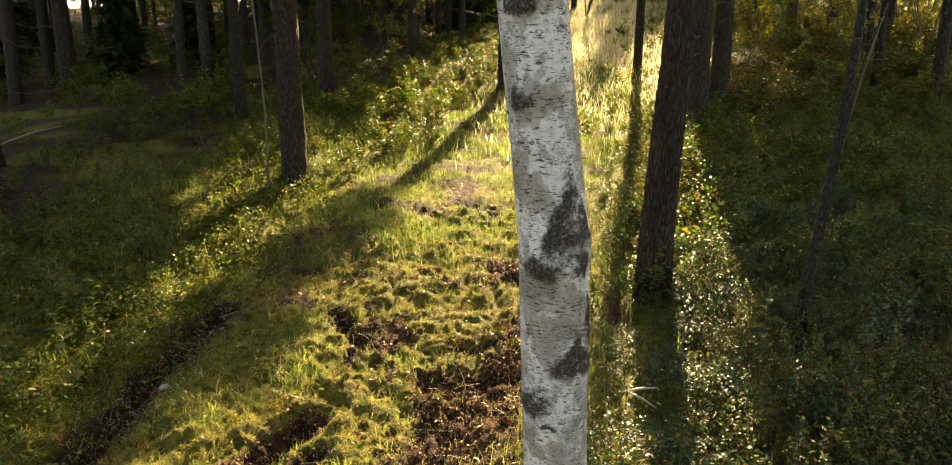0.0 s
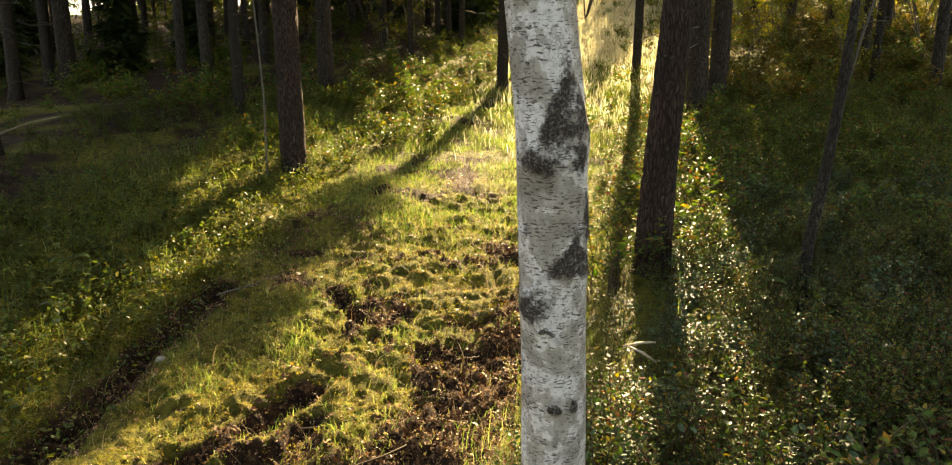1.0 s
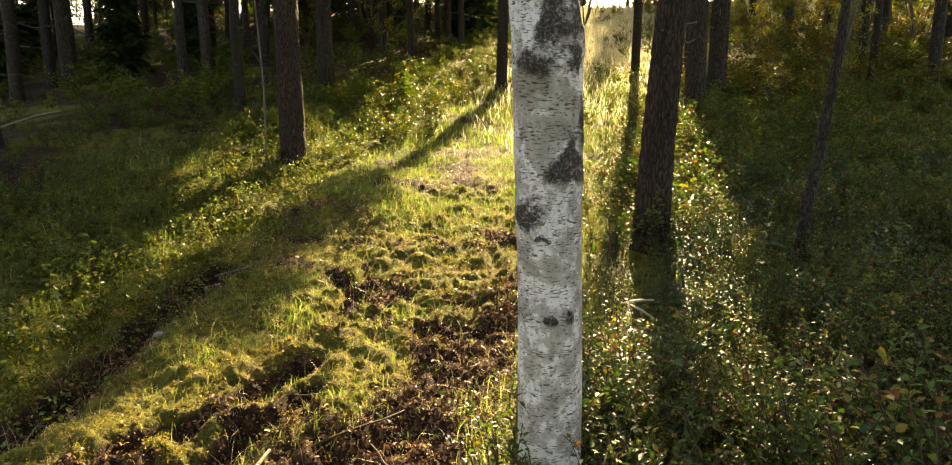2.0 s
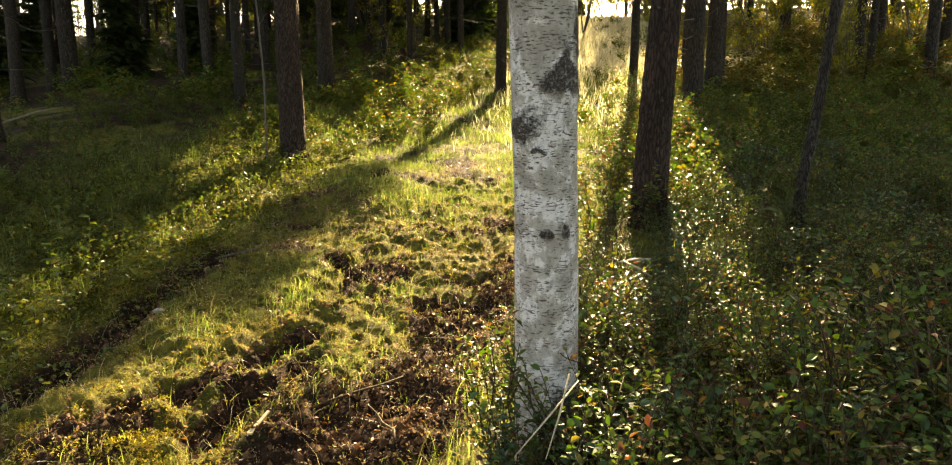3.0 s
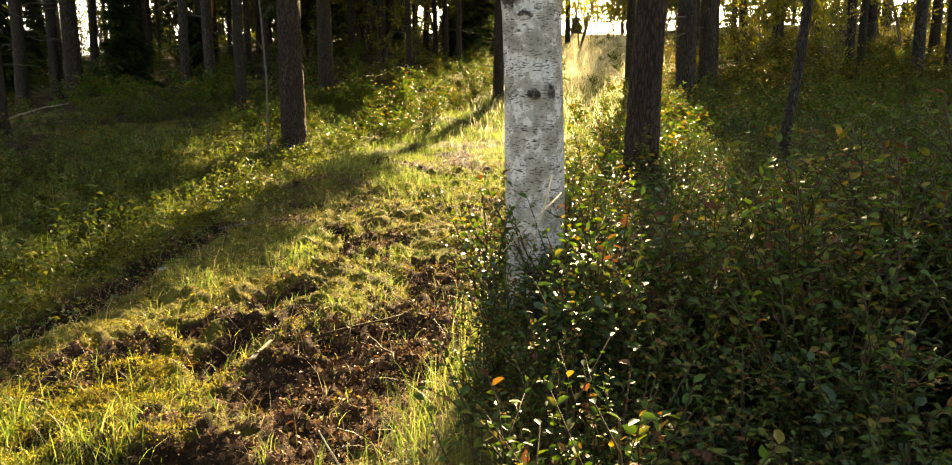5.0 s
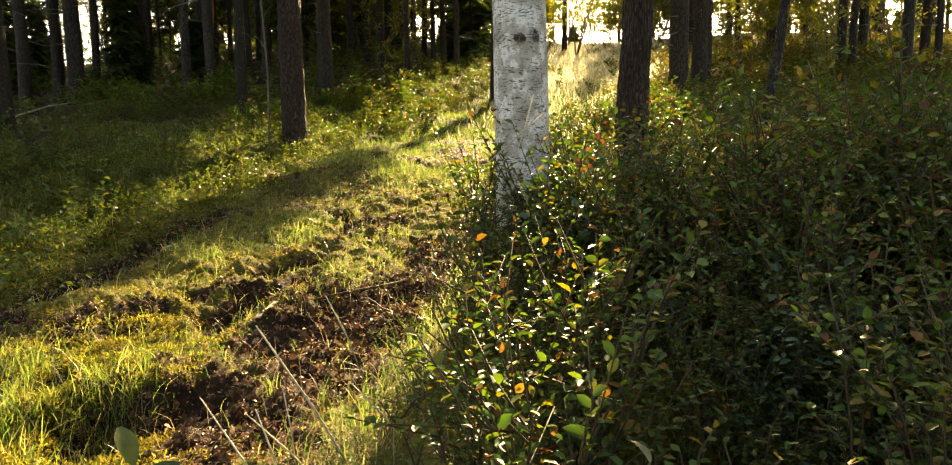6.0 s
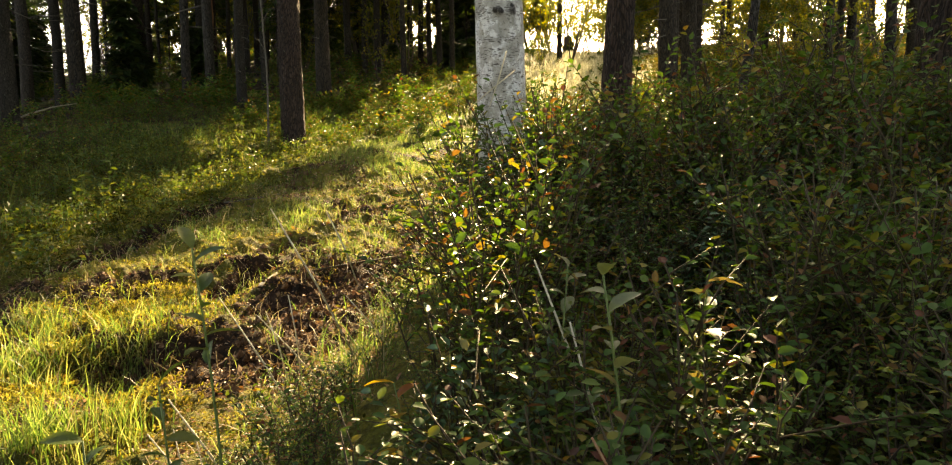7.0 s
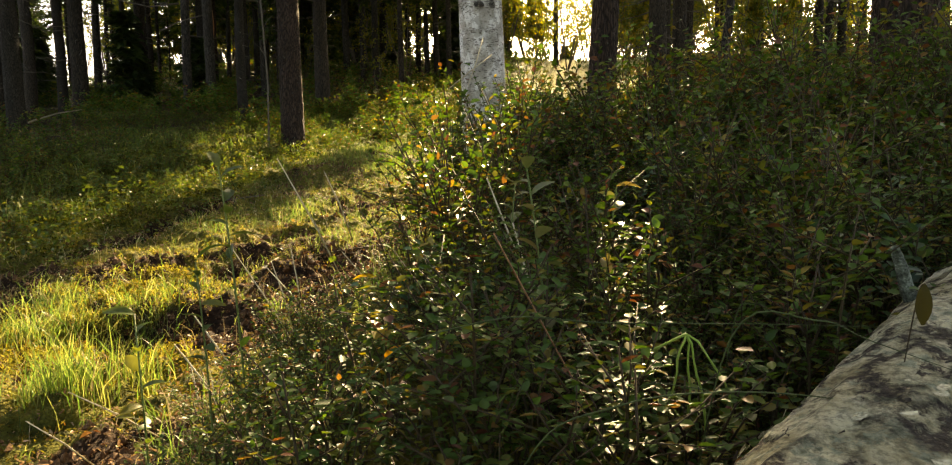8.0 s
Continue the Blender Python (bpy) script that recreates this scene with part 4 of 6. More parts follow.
# ---- slender sapling with grey bark ----
def sapling(points, radii, mat, label, twigs):
    foot = np.array(points[0], float)
    ob = tagged(new("young_tree"), label, "tree")
    ob.location = foot
    ax = axis([tuple(np.array(p) - foot) for p in points], 70)
    part("trunk", trunk_mesh("trunk", ax, np.interp(ax[:, 2], np.array([p[2] for p in points]) - foot[2], radii), mat, 14, 0.10, 0.01, 8), ob)
    w = Soup()
    for z, dx, dy, dz, rad in twigs:
        p = np.array([np.interp(z, ax[:, 2], ax[:, 0]), np.interp(z, ax[:, 2], ax[:, 1]), z])
        d = np.array([dx, dy, dz])
        tube(w, [p, p + d * 0.5 + [0, 0, 0.04], p + d], [rad, rad * 0.7, rad * 0.2], 5)
    part("branchwork", w.mesh("branchwork", TWIG), ob, kind="stuff")
    return ob


sz = gz(1.95, 3.9)
sapling([(1.95, 3.9, sz - 0.1), (1.98, 3.9, sz + 0.5), (2.03, 3.91, 1.5), (2.09, 3.92, 2.1), (2.14, 3.95, 2.75), (2.25, 4.0, 4.6), (2.3, 4.0, 6.5)], [0.040, 0.034, 0.032, 0.028, 0.022, 0.018, 0.006], SPRUCE_BARK,
        "slender leaning grey sapling in shrubs", [(1.25, 0.22, 0.05, 0.9, 0.012), (1.2, 0.12, 0.05, 0.3, 0.005), (1.75, 0.25, 0.1, 0.1, 0.004), (2.3, 0.2, 0.1, 0.3, 0.005)])
dz_ = gz(-2.62, 8.75)
sapling([(-2.72, 8.75, dz_ - 0.1), (-2.70, 8.75, dz_ + 1.0), (-2.78, 8.75, dz_ + 2.6), (-2.74, 8.75, dz_ + 4)], [0.014, 0.013, 0.010, 0.004], TWIG,
        "thin pale dead sapling beside a pine", [(0.9, 0.1, 0, 0.2, 0.006), (1.4, -0.15, 0, 0.2, 0.006), (1.8, 0.15, 0.05, 0.2, 0.006)])

# ---- shrubs ----


def shrub_parts(seed, height, spread, stems, leaf, per_twig, leaf_slim=0.62):
    """Stems that fork twice and carry alternate leaves on the thin ends."""
    r = np.random.default_rng(seed)
    wood, foliage = Soup(), Soup()
    at, way, up = [], [], []
    for _ in range(stems):
        az = r.uniform(0, 2 * np.pi)
        lean = np.array([math.cos(az), math.sin(az), 0]) * r.uniform(0.15, 1.0) * spread
        h = height * r.uniform(0.6, 1.05)
        base = np.array([r.normal(0, 0.04), r.normal(0, 0.04), -0.04])
        line = np.array([base + lean * s ** 1.4 + np.array([0, 0, h]) * s + r.normal(0, 0.008, 3) for s in np.linspace(0, 1, 6)])
        tube(wood, line, np.linspace(0.0035, 0.0012, 6), 3)
        ends = [(line, 0.45)]
        for _ in range(5):
            s = r.uniform(0.35, 0.9) * 5
            i = min(int(s), 4)
            p = line[i] + (line[i + 1] - line[i]) * (s - i)
            d = unit(np.array([r.normal(), r.normal(), r.uniform(0.5, 1.8)])) * height * r.uniform(0.18, 0.38)
            tw = np.array([p, p + d * 0.5 + r.normal(0, 0.008, 3), p + d])
            tube(wood, tw, [0.0018, 0.0013, 0.0008], 3)
            ends.append((tw, 0.1))
        for tw, first in ends:
            k = per_twig
            f = np.linspace(first, 1, k) * (len(tw) - 1)
            i = np.minimum(f.astype(int), len(tw) - 2)
            p = tw[i] + (tw[i + 1] - tw[i]) * (f - i)[:, None]
            d = unit(tw[-1] - tw[0])
            turn = np.arange(k) * 2.4 + r.uniform(0, 6)
            side = np.stack([np.cos(turn), np.sin(turn), np.zeros(k)], 1)
            at.append(p)
            way.append(side + d * r.uniform(0.3, 1.0, (k, 1)) + r.normal(0, 0.2, (k, 3)))
            up.append(np.array([0, 0, 1.0]) + r.normal(0, 0.35, (k, 3)))
    at, way, up = map(np.concatenate, (at, way, up))
    size = leaf * r.uniform(0.6, 1.25, len(at))
    leaves(foliage, at, way, up, size, size * leaf_slim, 0.22, 0.15)
    return wood, foliage


RAW, further = [], []


def shrub(name, seed, height, spread, stems, leaf, per_twig, mat, label, group):
    wood, foliage = shrub_parts(seed, height, spread, stems, leaf, per_twig)
    ob = tagged(new(name), label, "shrub", group)
    RAW.append((np.concatenate(wood.v), wood.f, np.concatenate(foliage.v), foliage.f))
    part("branchwork", wood.mesh("branchwork", STEM), ob, kind="stuff")
    part("foliage", foliage.mesh("foliage", mat), ob, kind="stuff")
    return ob


SHRUBS = [shrub("bilberry_shrub", 100 + i, 0.5, 0.13 + 0.02 * i, 9, 0.0175, 11, BILBERRY, "dark green bilberry shrub with reddening leaves", "bilberry shrubs") for i in range(5)]
SHRUBS += [shrub("cowberry_shrub", 120 + i, 0.42, 0.16, 6, 0.023, 9, COWBERRY, "bluish-green shrub with oval waxy leaves", "green shrubs") for i in range(3)]
SHRUBS += [shrub("autumn_shrub", 140, 0.46, 0.10, 3, 0.021, 7, YELLOWED, "sparse shrub with yellow and orange leaves", "yellowing shrubs")]
SHRUBS += [shrub("bilberry_shrub", 150 + i, 0.5, 0.12, 3, 0.020, 7, BILBERRY, "tall sparse bilberry sprigs beside a birch", "bilberry shrubs") for i in range(2)]
first_used = set()


def plant_shrub(i, x, y, h):
    if i < 5 and y > 1.72:
        further.append((i, x, y, h))
        return None
    ob = SHRUBS[i]
    s = h / 0.5
    w = max(s, 0.8) if s > 0.45 else 1.25 * s
    m = pose(x, y, gz(x, y) - 0.01, rng.uniform(-7, 7), rng.uniform(-7, 7), rng.uniform(0, 360)) @ Matrix.Diagonal((w, w, s, 1))
    if i in first_used:
        return copy_thing(ob, m)
    first_used.add(i)
    ob.matrix_basis = m
    return ob


def shrub_height(x, y):
    low = 1 - 0.36 * math.exp(-(((x - 0.37 - 0.19 * y) / 0.13) ** 2)) * float(step(0.5, 1.2, y))      # a lower lane through the shrubs
    return low * float(np.interp(y, [-1.5, -0.3, 0.6, 1.6, 2.3, 3.2, 5.0], [0.26, 0.32, 0.42, 0.57, 0.50, 0.36, 0.30])) * (1 + 0.16 * float(step(0.6, 1.4, x)) * float(step(0.2, 1.0, y)) + 0.3 * float(step(1.1, 1.6, x)) * float(step(2.2, 3.0, y)))


rs = np.random.default_rng(31)
spots = []
tries = 0
while len(spots) < 690 and tries < 90000:
    tries += 1
    y = rs.uniform(-0.9, 1.4) if rs.random() < 0.46 else (rs.uniform(1.3, 2.4) if rs.random() < 0.6 else rs.uniform(2.3, 5.2))
    x = trail_right(y) + rs.uniform(0.05, 3.0)
    e = x - float(trail_right(y))
    gap = 0.085 if y < 1.2 else (0.075 if y < 2.4 else (0.13 if y < 3 else 0.19))
    if (x - 0.24) ** 2 + (y - 1.71) ** 2 < 0.13 ** 2 or (x - 1.28) ** 2 + (y - 4.75) ** 2 < 0.3 ** 2 or (x - 2.35) ** 2 + (y - 2.35) ** 2 < 0.05:
        continue
    if y < -0.5 and abs(x - 0.15) < 0.32:
        continue
    if x > 2.0 + 0.45 * y or any((x - a) ** 2 + (y - b) ** 2 < gap ** 2 for a, b in spots):
        continue
    if -0.14 < (x - 0.42) * 0.686 - (y + 0.68) * 0.728 < (0.42 if y < 0.1 else 0.15) and x < 1.6:   # the fallen log's bed
        continue
    spots.append((x, y))
    if e < np.interp(y, [0.6, 1.5, 2.3, 3.8, 4.5], [0.62, 0.36, 0.40, 0.32, 0.12]):
        if y > 1.3 or e < 0.08 or rs.random() < 0.12:
            spots.pop()
        else:
            plant_shrub(int(rs.integers(5)), x, y, rs.uniform(0.10, 0.2))
        continue
    h = shrub_height(x, y) * (0.5 + 0.5 * min(1, e / 0.6)) * rs.uniform(0.75, 1.15)
    c = rs.random()
    i = int(rs.integers(5)) if c < 0.76 else (5 + int(rs.integers(3)) if c < 0.945 else 8)
    if i == 8 and y < 0.9:
        i = 0
    plant_shrub(i, x, y, h * (0.82 if i == 8 else 1.0))

for i in range(16):
    y = rs.uniform(1.5, 2.4)
    x = 0.32 + rs.uniform(-0.02, 0.26) + 0.22 * (y - 1.7)
    plant_shrub(9 + i % 2, x, y, rs.uniform(0.50, 0.60))

# undergrowth that nobody could count: low shrubs of the shady sides
wood, foliage = Soup(), Soup()
models = [shrub_parts(200 + i, (0.34, 0.26, 0.20, 0.30)[i], (0.14, 0.16, 0.18, 0.2)[i], (4, 5, 5, 4)[i], (0.032, 0.022, 0.019, 0.026)[i], (6, 7, 7, 6)[i]) for i in range(4)]
models = [(np.concatenate(a.v), a.f, np.concatenate(b.v), b.f) for a, b in models]
for i, x, y, h in further:
    a, sc = rs.uniform(0, 2 * np.pi), h / 0.5
    wide = max(sc, 0.8) if sc > 0.45 else 1.25 * sc
    rot = np.array([[math.cos(a), -math.sin(a), 0], [math.sin(a), math.cos(a), 0], [0, 0, sc / wide]]) * wide
    wv, wf, fv, ff = RAW[i]
    o = np.array([x, y, gz(x, y) - 0.01])
    wood.add(wv @ rot.T + o, wf)
    foliage.add(fv @ rot.T + o, ff)
bluish = Soup()
for _ in range(230):
    y = rs.uniform(2.6, 6.5)
    x = float(trail_right(y)) + rs.uniform(0.7, 3.6)
    a, sc = rs.uniform(0, 2 * np.pi), rs.uniform(0.5, 1.05)
    rot = np.array([[math.cos(a), -math.sin(a), 0], [math.sin(a), math.cos(a), 0], [0, 0, 1]]) * sc
    wv, wf, fv, ff = RAW[5 + int(rs.integers(3))]
    o = np.array([x, y, gz(x, y) - 0.01])
    wood.add(wv @ rot.T + o, wf)
    bluish.add(fv @ rot.T + o, ff)
count = 0
while count < 1900:
    if rs.random() < 0.55:
        y = rs.uniform(2.6, 15) if rs.random() < 0.6 else rs.uniform(2.6, 7.5)
        x = float(trail_left(y)) - 0.15 - 5.5 * rs.random() ** 1.2 + 0.2 * rs.normal()
    else:
        y = rs.uniform(4.6, 13)
        x = float(trail_right(y)) + 0.25 + 5.5 * rs.random() ** 1.3
    if x > float(trail_left(y)) - 0.1 and x < float(trail_right(y)) + 0.1:
        continue
    s, a = rs.uniform(0.6, 1.35) * (0.6 if -1.6 < x - float(trail_left(y)) < 0 else (1.35 if x > float(trail_right(y)) else 1.0)), rs.uniform(0, 2 * np.pi)
    rot = np.array([[math.cos(a), -math.sin(a), 0], [math.sin(a), math.cos(a), 0], [0, 0, 1]]) * s
    wv, wf, fv, ff = models[int(rs.integers(4))]
    o = np.array([x, y, gz(x, y)])
    wood.add(wv @ rot.T + o, wf)
    foliage.add(fv @ rot.T + o, ff)
    count += 1
rusty = Soup()
far_models = [shrub_parts(220 + i, 0.5, 0.3, 5, 0.055, 6) for i in range(3)]
far_models = [(np.concatenate(a.v), a.f, np.concatenate(b.v), b.f) for a, b in far_models]
count = 0
while count < 1200:
    y = rs.uniform(11, 42)
    x = rs.uniform(-5 - 0.55 * y, 5 + 0.55 * y)
    u = x * math.cos(radians(SUN_AZ)) - y * math.sin(radians(SUN_AZ))
    if -3.7 < u < 0.3 and rs.random() < 0.7:
        continue
    s, a = rs.uniform(0.6, 1.5), rs.uniform(0, 2 * np.pi)
    rot = np.array([[math.cos(a), -math.sin(a), 0], [math.sin(a), math.cos(a), 0], [0, 0, 1]]) * s
    wv, wf, fv, ff = far_models[int(rs.integers(3))]
    o = np.array([x, y, gz(x, y)])
    (foliage if x < trail_right(y) else rusty).add(fv @ rot.T + o, ff)
    count += 1
for _ in range(330):
    y = rs.uniform(11, 27)
    x = float(trail_right(y)) + 0.8 + rs.uniform(0, 0.45 * y)
    s, a = rs.uniform(0.7, 1.5), rs.uniform(0, 2 * np.pi)
    rot = np.array([[math.cos(a), -math.sin(a), 0], [math.sin(a), math.cos(a), 0], [0, 0, 1]]) * s
    wv, wf, fv, ff = far_models[int(rs.integers(3))]
    (rusty if rs.random() < 0.65 else foliage).add(fv @ rot.T + np.array([x, y, gz(x, y)]), ff)
for _ in range(230):
    y = rs.uniform(9, 22)
    x = float(trail_left(y)) - rs.uniform(-0.1, 1.8)
    s, a = rs.uniform(0.4, 0.9), rs.uniform(0, 2 * np.pi)
    rot = np.array([[math.cos(a), -math.sin(a), 0], [math.sin(a), math.cos(a), 0], [0, 0, 1]]) * s
    wv, wf, fv, ff = far_models[int(rs.integers(3))]
    foliage.add(fv @ rot.T + np.array([x, y, gz(x, y)]), ff)
for _ in range(110):
    y = rs.uniform(6.0, 12)
    x = float(trail_right(y)) + rs.uniform(-0.35, 0.9)
    s, a = rs.uniform(0.5, 1.1), rs.uniform(0, 2 * np.pi)
    rot = np.array([[math.cos(a), -math.sin(a), 0], [math.sin(a), math.cos(a), 0], [0, 0, 1]]) * s
    wv, wf, fv, ff = models[int(rs.integers(4))]
    wood.add(wv @ rot.T + np.array([x, y, gz(x, y)]), wf)
    foliage.add(fv @ rot.T + np.array([x, y, gz(x, y)]), ff)
under = tagged(new("undergrowth"), "low dark green berry scrub under the trees", "shrub", kind="stuff")
part("branchwork", wood.mesh("branchwork", STEM), under, kind="stuff")
part("foliage", foliage.mesh("foliage", BILBERRY), under, kind="stuff")
part("waxy_foliage", bluish.mesh("waxy_foliage", COWBERRY), under, "bluish-green oval leaves", kind="stuff")
part("autumn_foliage", rusty.mesh("autumn_foliage", RUST), under, "rust-brown autumn scrub", kind="stuff")

# ---- grass, moss, crumbs, litter ----
rg = np.random.default_rng(41)


def scatter(count, y0, y1, dens):
    """Points on the ground whose chance follows dens(x, y) in 0..1."""
    out = []
    have = 0
    while have < count:
        y = rg.uniform(y0, y1, 20000)
        x = rg.uniform(-7, 7 if y1 < 20 else 14, 20000)
        ok = rg.random(20000) < dens(x, y)
        out.append(np.stack([x[ok], y[ok]], 1))
        have += ok.sum()
    p = np.concatenate(out)[:count]
    return np.c_[p, heights(p[:, 0], p[:, 1])]


def on_trail(x, y, soft=0.25):
    return step(-soft, soft, x - trail_left(y)) * step(-soft, soft, trail_right(y) - x)


def bump_at(x, y, cx, cy, r):
    return np.exp(-(((x - cx) ** 2 + (y - cy) ** 2) / r ** 2))


def short_grass(x, y):
    d = on_trail(x, y) * (0.05 + 0.95 * step(6.0, 9.5, y)) * (1 - bare_and_shaded(x, y)) * np.clip(0.5 + field(x, y, 0.8, 3, 0.5, 13), 0, 1)
    d = d + 0.9 * bump_at(x, y, -0.75, 7.4, 0.45) + 0.8 * bump_at(x, y, -1.35, 8.0, 0.5) + 0.2 * on_trail(x, y) * bump_at(x, y, -1.5, 2.4, 0.5)
    return np.clip(d, 0, 1)


lawn = Soup()
p = scatter(30000, 4.0, 21, short_grass)
blades(lawn, p, rg.normal(0, 0.35, (len(p), 2)), rg.uniform(0.04, 0.13, len(p)) * (1 + 0.3 * step(9, 14, p[:, 1])), rg.uniform(0.003, 0.006, len(p)) * (1 + step(8, 15, p[:, 1])))
p = scatter(1500, 1.0, 6, lambda x, y: np.clip(0.35 * bump_at(x, y, -1.55, 2.35, 0.33) + 0.5 * bump_at(x, y, -1.6, 1.75, 0.28) + bump_at(x, y, -1.3, 4.5, 0.17) + 0.012 * on_trail(x, y), 0, 1))
blades(lawn, p, rg.normal(0, 0.5, (len(p), 2)), 0.03 + 0.11 * rg.random(len(p)) ** 2, rg.uniform(0.002, 0.004, len(p)))
p = scatter(6000, -1.0, 7, lambda x, y: np.clip(np.exp(-(((x - trail_right(y) - 0.14) / 0.22) ** 2)) * 0.4 + 0.06 * step(0, 0.5, x - trail_right(y)), 0, 1) * np.interp(y, [0.2, 0.9, 1.4], [0.6, 0.35, 1]) * (np.hypot(x - 0.12, y + 0.9) > 0.42))
blades(lawn, p, rg.normal(0, 0.4, (len(p), 2)), rg.uniform(0.08, 0.26, len(p)), rg.uniform(0.002, 0.004, len(p)))
p = scatter(9000, 3.5, 16, lambda x, y: np.clip(step(0, 1, trail_left(y) - x) * step(5.5, 2.5, -x) * 0.25 + step(0.3, 1, x - trail_right(y)) * 0.07, 0, 1) * np.clip(0.6 + field(x, y, 1.2, 3, 0.5, 15), 0, 1))
blades(lawn, p, rg.normal(0, 0.4, (len(p), 2)), rg.uniform(0.08, 0.26, len(p)), rg.uniform(0.004, 0.007, len(p)))
# glare-coloured grass also runs down the trail's right side, thinning towards the front
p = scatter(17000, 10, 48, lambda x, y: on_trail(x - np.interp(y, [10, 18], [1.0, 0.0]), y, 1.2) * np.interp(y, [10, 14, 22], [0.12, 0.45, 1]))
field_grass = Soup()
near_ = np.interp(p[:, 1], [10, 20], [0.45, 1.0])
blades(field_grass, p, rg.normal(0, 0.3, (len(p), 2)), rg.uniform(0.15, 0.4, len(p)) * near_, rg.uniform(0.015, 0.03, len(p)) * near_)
tagged(new("meadow_grass", field_grass.mesh("meadow_grass", GLARE_MEADOW)), "forest clearing grass, near white for the sun's glare", "grass", kind="stuff")

c = scatter(85, -0.4, 2.4, lambda x, y: np.clip(step(-2.2, -1.4, x) * step(0.45, 0.0, x - trail_right(y)), 0, 1) * np.clip(0.35 + 1.5 * field(x, y, 0.45, 3, 0.5, 23), 0, 1))
tuft = np.repeat(np.arange(len(c)), 11)                  # grass grows in small tufts
p = c[tuft] + rg.normal(0, 0.014, (len(tuft), 3)) * [1, 1, 0]
tall = (0.05 + 0.13 * rg.random(len(c)) ** 2)[tuft]
blades(lawn, p, rg.normal(0, 0.5, (len(p), 2)), tall * rg.uniform(0.5, 1.1, len(p)), rg.uniform(0.002, 0.0042, len(p)))
p = scatter(1300, 1.2, 2.4, lambda x, y: np.clip(bump_at(x, y, -1.72, 1.78, 0.16) + bump_at(x, y, -1.35, 1.95, 0.12) + 0.7 * bump_at(x, y, -1.9, 2.25, 0.15), 0, 1))
blades(lawn, p, rg.normal(0, 0.45, (len(p), 2)), 0.04 + 0.15 * rg.random(len(p)) ** 1.5, rg.uniform(0.002, 0.004, len(p)))
p = scatter(9000, 2.2, 9.0, lambda x, y: on_trail(x, y) * (1.1 - bare_and_shaded(x, y)) * np.clip(0.25 + 1.4 * field(x, y, 0.6, 4, 0.6, 27), 0, 1))
blades(lawn, p, rg.normal(0, 0.6, (len(p), 2)), 0.025 + 0.09 * rg.random(len(p)) ** 2, rg.uniform(0.002, 0.004, len(p)))
p = scatter(420, 0.5, 1.6, lambda x, y: bump_at(x, y, -1.12, 1.02, 0.10) + 0.6 * bump_at(x, y, -0.98, 1.2, 0.07))
blades(lawn, p, rg.normal(0, 0.35, (len(p), 2)), 0.05 + 0.15 * rg.random(len(p)), rg.uniform(0.0025, 0.004, len(p)))
tagged(new("grass", lawn.mesh("grass", GRASS)), "short green and yellowing grass on the trail", "grass", kind="stuff")

dry = Soup()
p = scatter(2600, -0.6, 9, lambda x, y: np.clip(0.25 * on_trail(x, y) + np.exp(-(((x - trail_right(y) - 0.1) / 0.3) ** 2)), 0, 1) * (np.hypot(x - 0.12, y + 0.9) > 0.45))
blades(dry, p, rg.normal(0, 0.7, (len(p), 2)), rg.uniform(0.05, 0.22, len(p)), rg.uniform(0.0015, 0.003, len(p)))
tagged(new("dry_grass", dry.mesh("dry_grass", STRAW)), "scattered dry straw-coloured grass", "grass", kind="stuff")

moss = Soup()
p = scatter(52000, -0.3, 9.5, lambda x, y: np.clip(on_trail(x, y, 0.5) * (1.05 - 1.25 * bare_and_shaded(x, y)) * np.clip(0.65 + 0.9 * field(x, y, 0.35, 3, 0.5, 17), 0, 1) * np.interp(y, [1, 5, 9.5], [1, 0.55, 0.2]) * 1.3, 0, 1))
d = rg.normal(0, 1, (len(p), 3)) * [1, 1, 0.5] + [0, 0, 0.55]
size = rg.uniform(0.006, 0.017, len(p)) * np.interp(p[:, 1], [1, 6, 9], [0.9, 1.3, 1.7])
leaves(moss, p - [0, 0, 0.004], d, rg.normal(0, 1, (len(p), 3)) + [0, 0, 1], size, size * 0.42, 0.2, 0.25)
c = scatter(4200, -0.2, 7.5, lambda x, y: np.clip(on_trail(x, y, 0.4) * (1.1 - 1.2 * bare_and_shaded(x, y)) * np.clip(0.5 + 1.2 * field(x, y, 0.3, 3, 0.5, 19), 0, 1) * np.interp(y, [1, 5, 7.5], [1, 0.5, 0.2]), 0, 1))
rad = 0.010 + 0.034 * rg.random(len(c)) ** 2
k = 26
d = unit(rg.normal(0, 1, (len(c), k, 3)) * [1, 1, 0.7] + [0, 0, 0.45])
at = c[:, None] + d * rad[:, None, None] * [1.0, 1.0, 0.55]
size = np.repeat(rad, k) * rg.uniform(0.22, 0.5, len(c) * k)
leaves(moss, at.reshape(-1, 3), (d + rg.normal(0, 0.4, d.shape)).reshape(-1, 3), rg.normal(0, 1, (len(c) * k, 3)), size, size * 0.3, 0.15, 0.3)
c = scatter(700, 1.2, 3.0, lambda x, y: np.clip(bump_at(x, y, -1.6, 2.0, 0.35) + bump_at(x, y, -1.3, 1.6, 0.3) + bump_at(x, y, -1.75, 2.6, 0.3), 0, 1) * (1 - bare_and_shaded(x, y)))
rad = rg.uniform(0.025, 0.06, len(c))
k = 46
d = unit(rg.normal(0, 1, (len(c), k, 3)) * [1, 1, 0.7] + [0, 0, 0.5])
at = c[:, None] + d * rad[:, None, None] * [0.9, 0.9, 0.6]
size = np.repeat(rad, k) * rg.uniform(0.18, 0.4, len(c) * k)
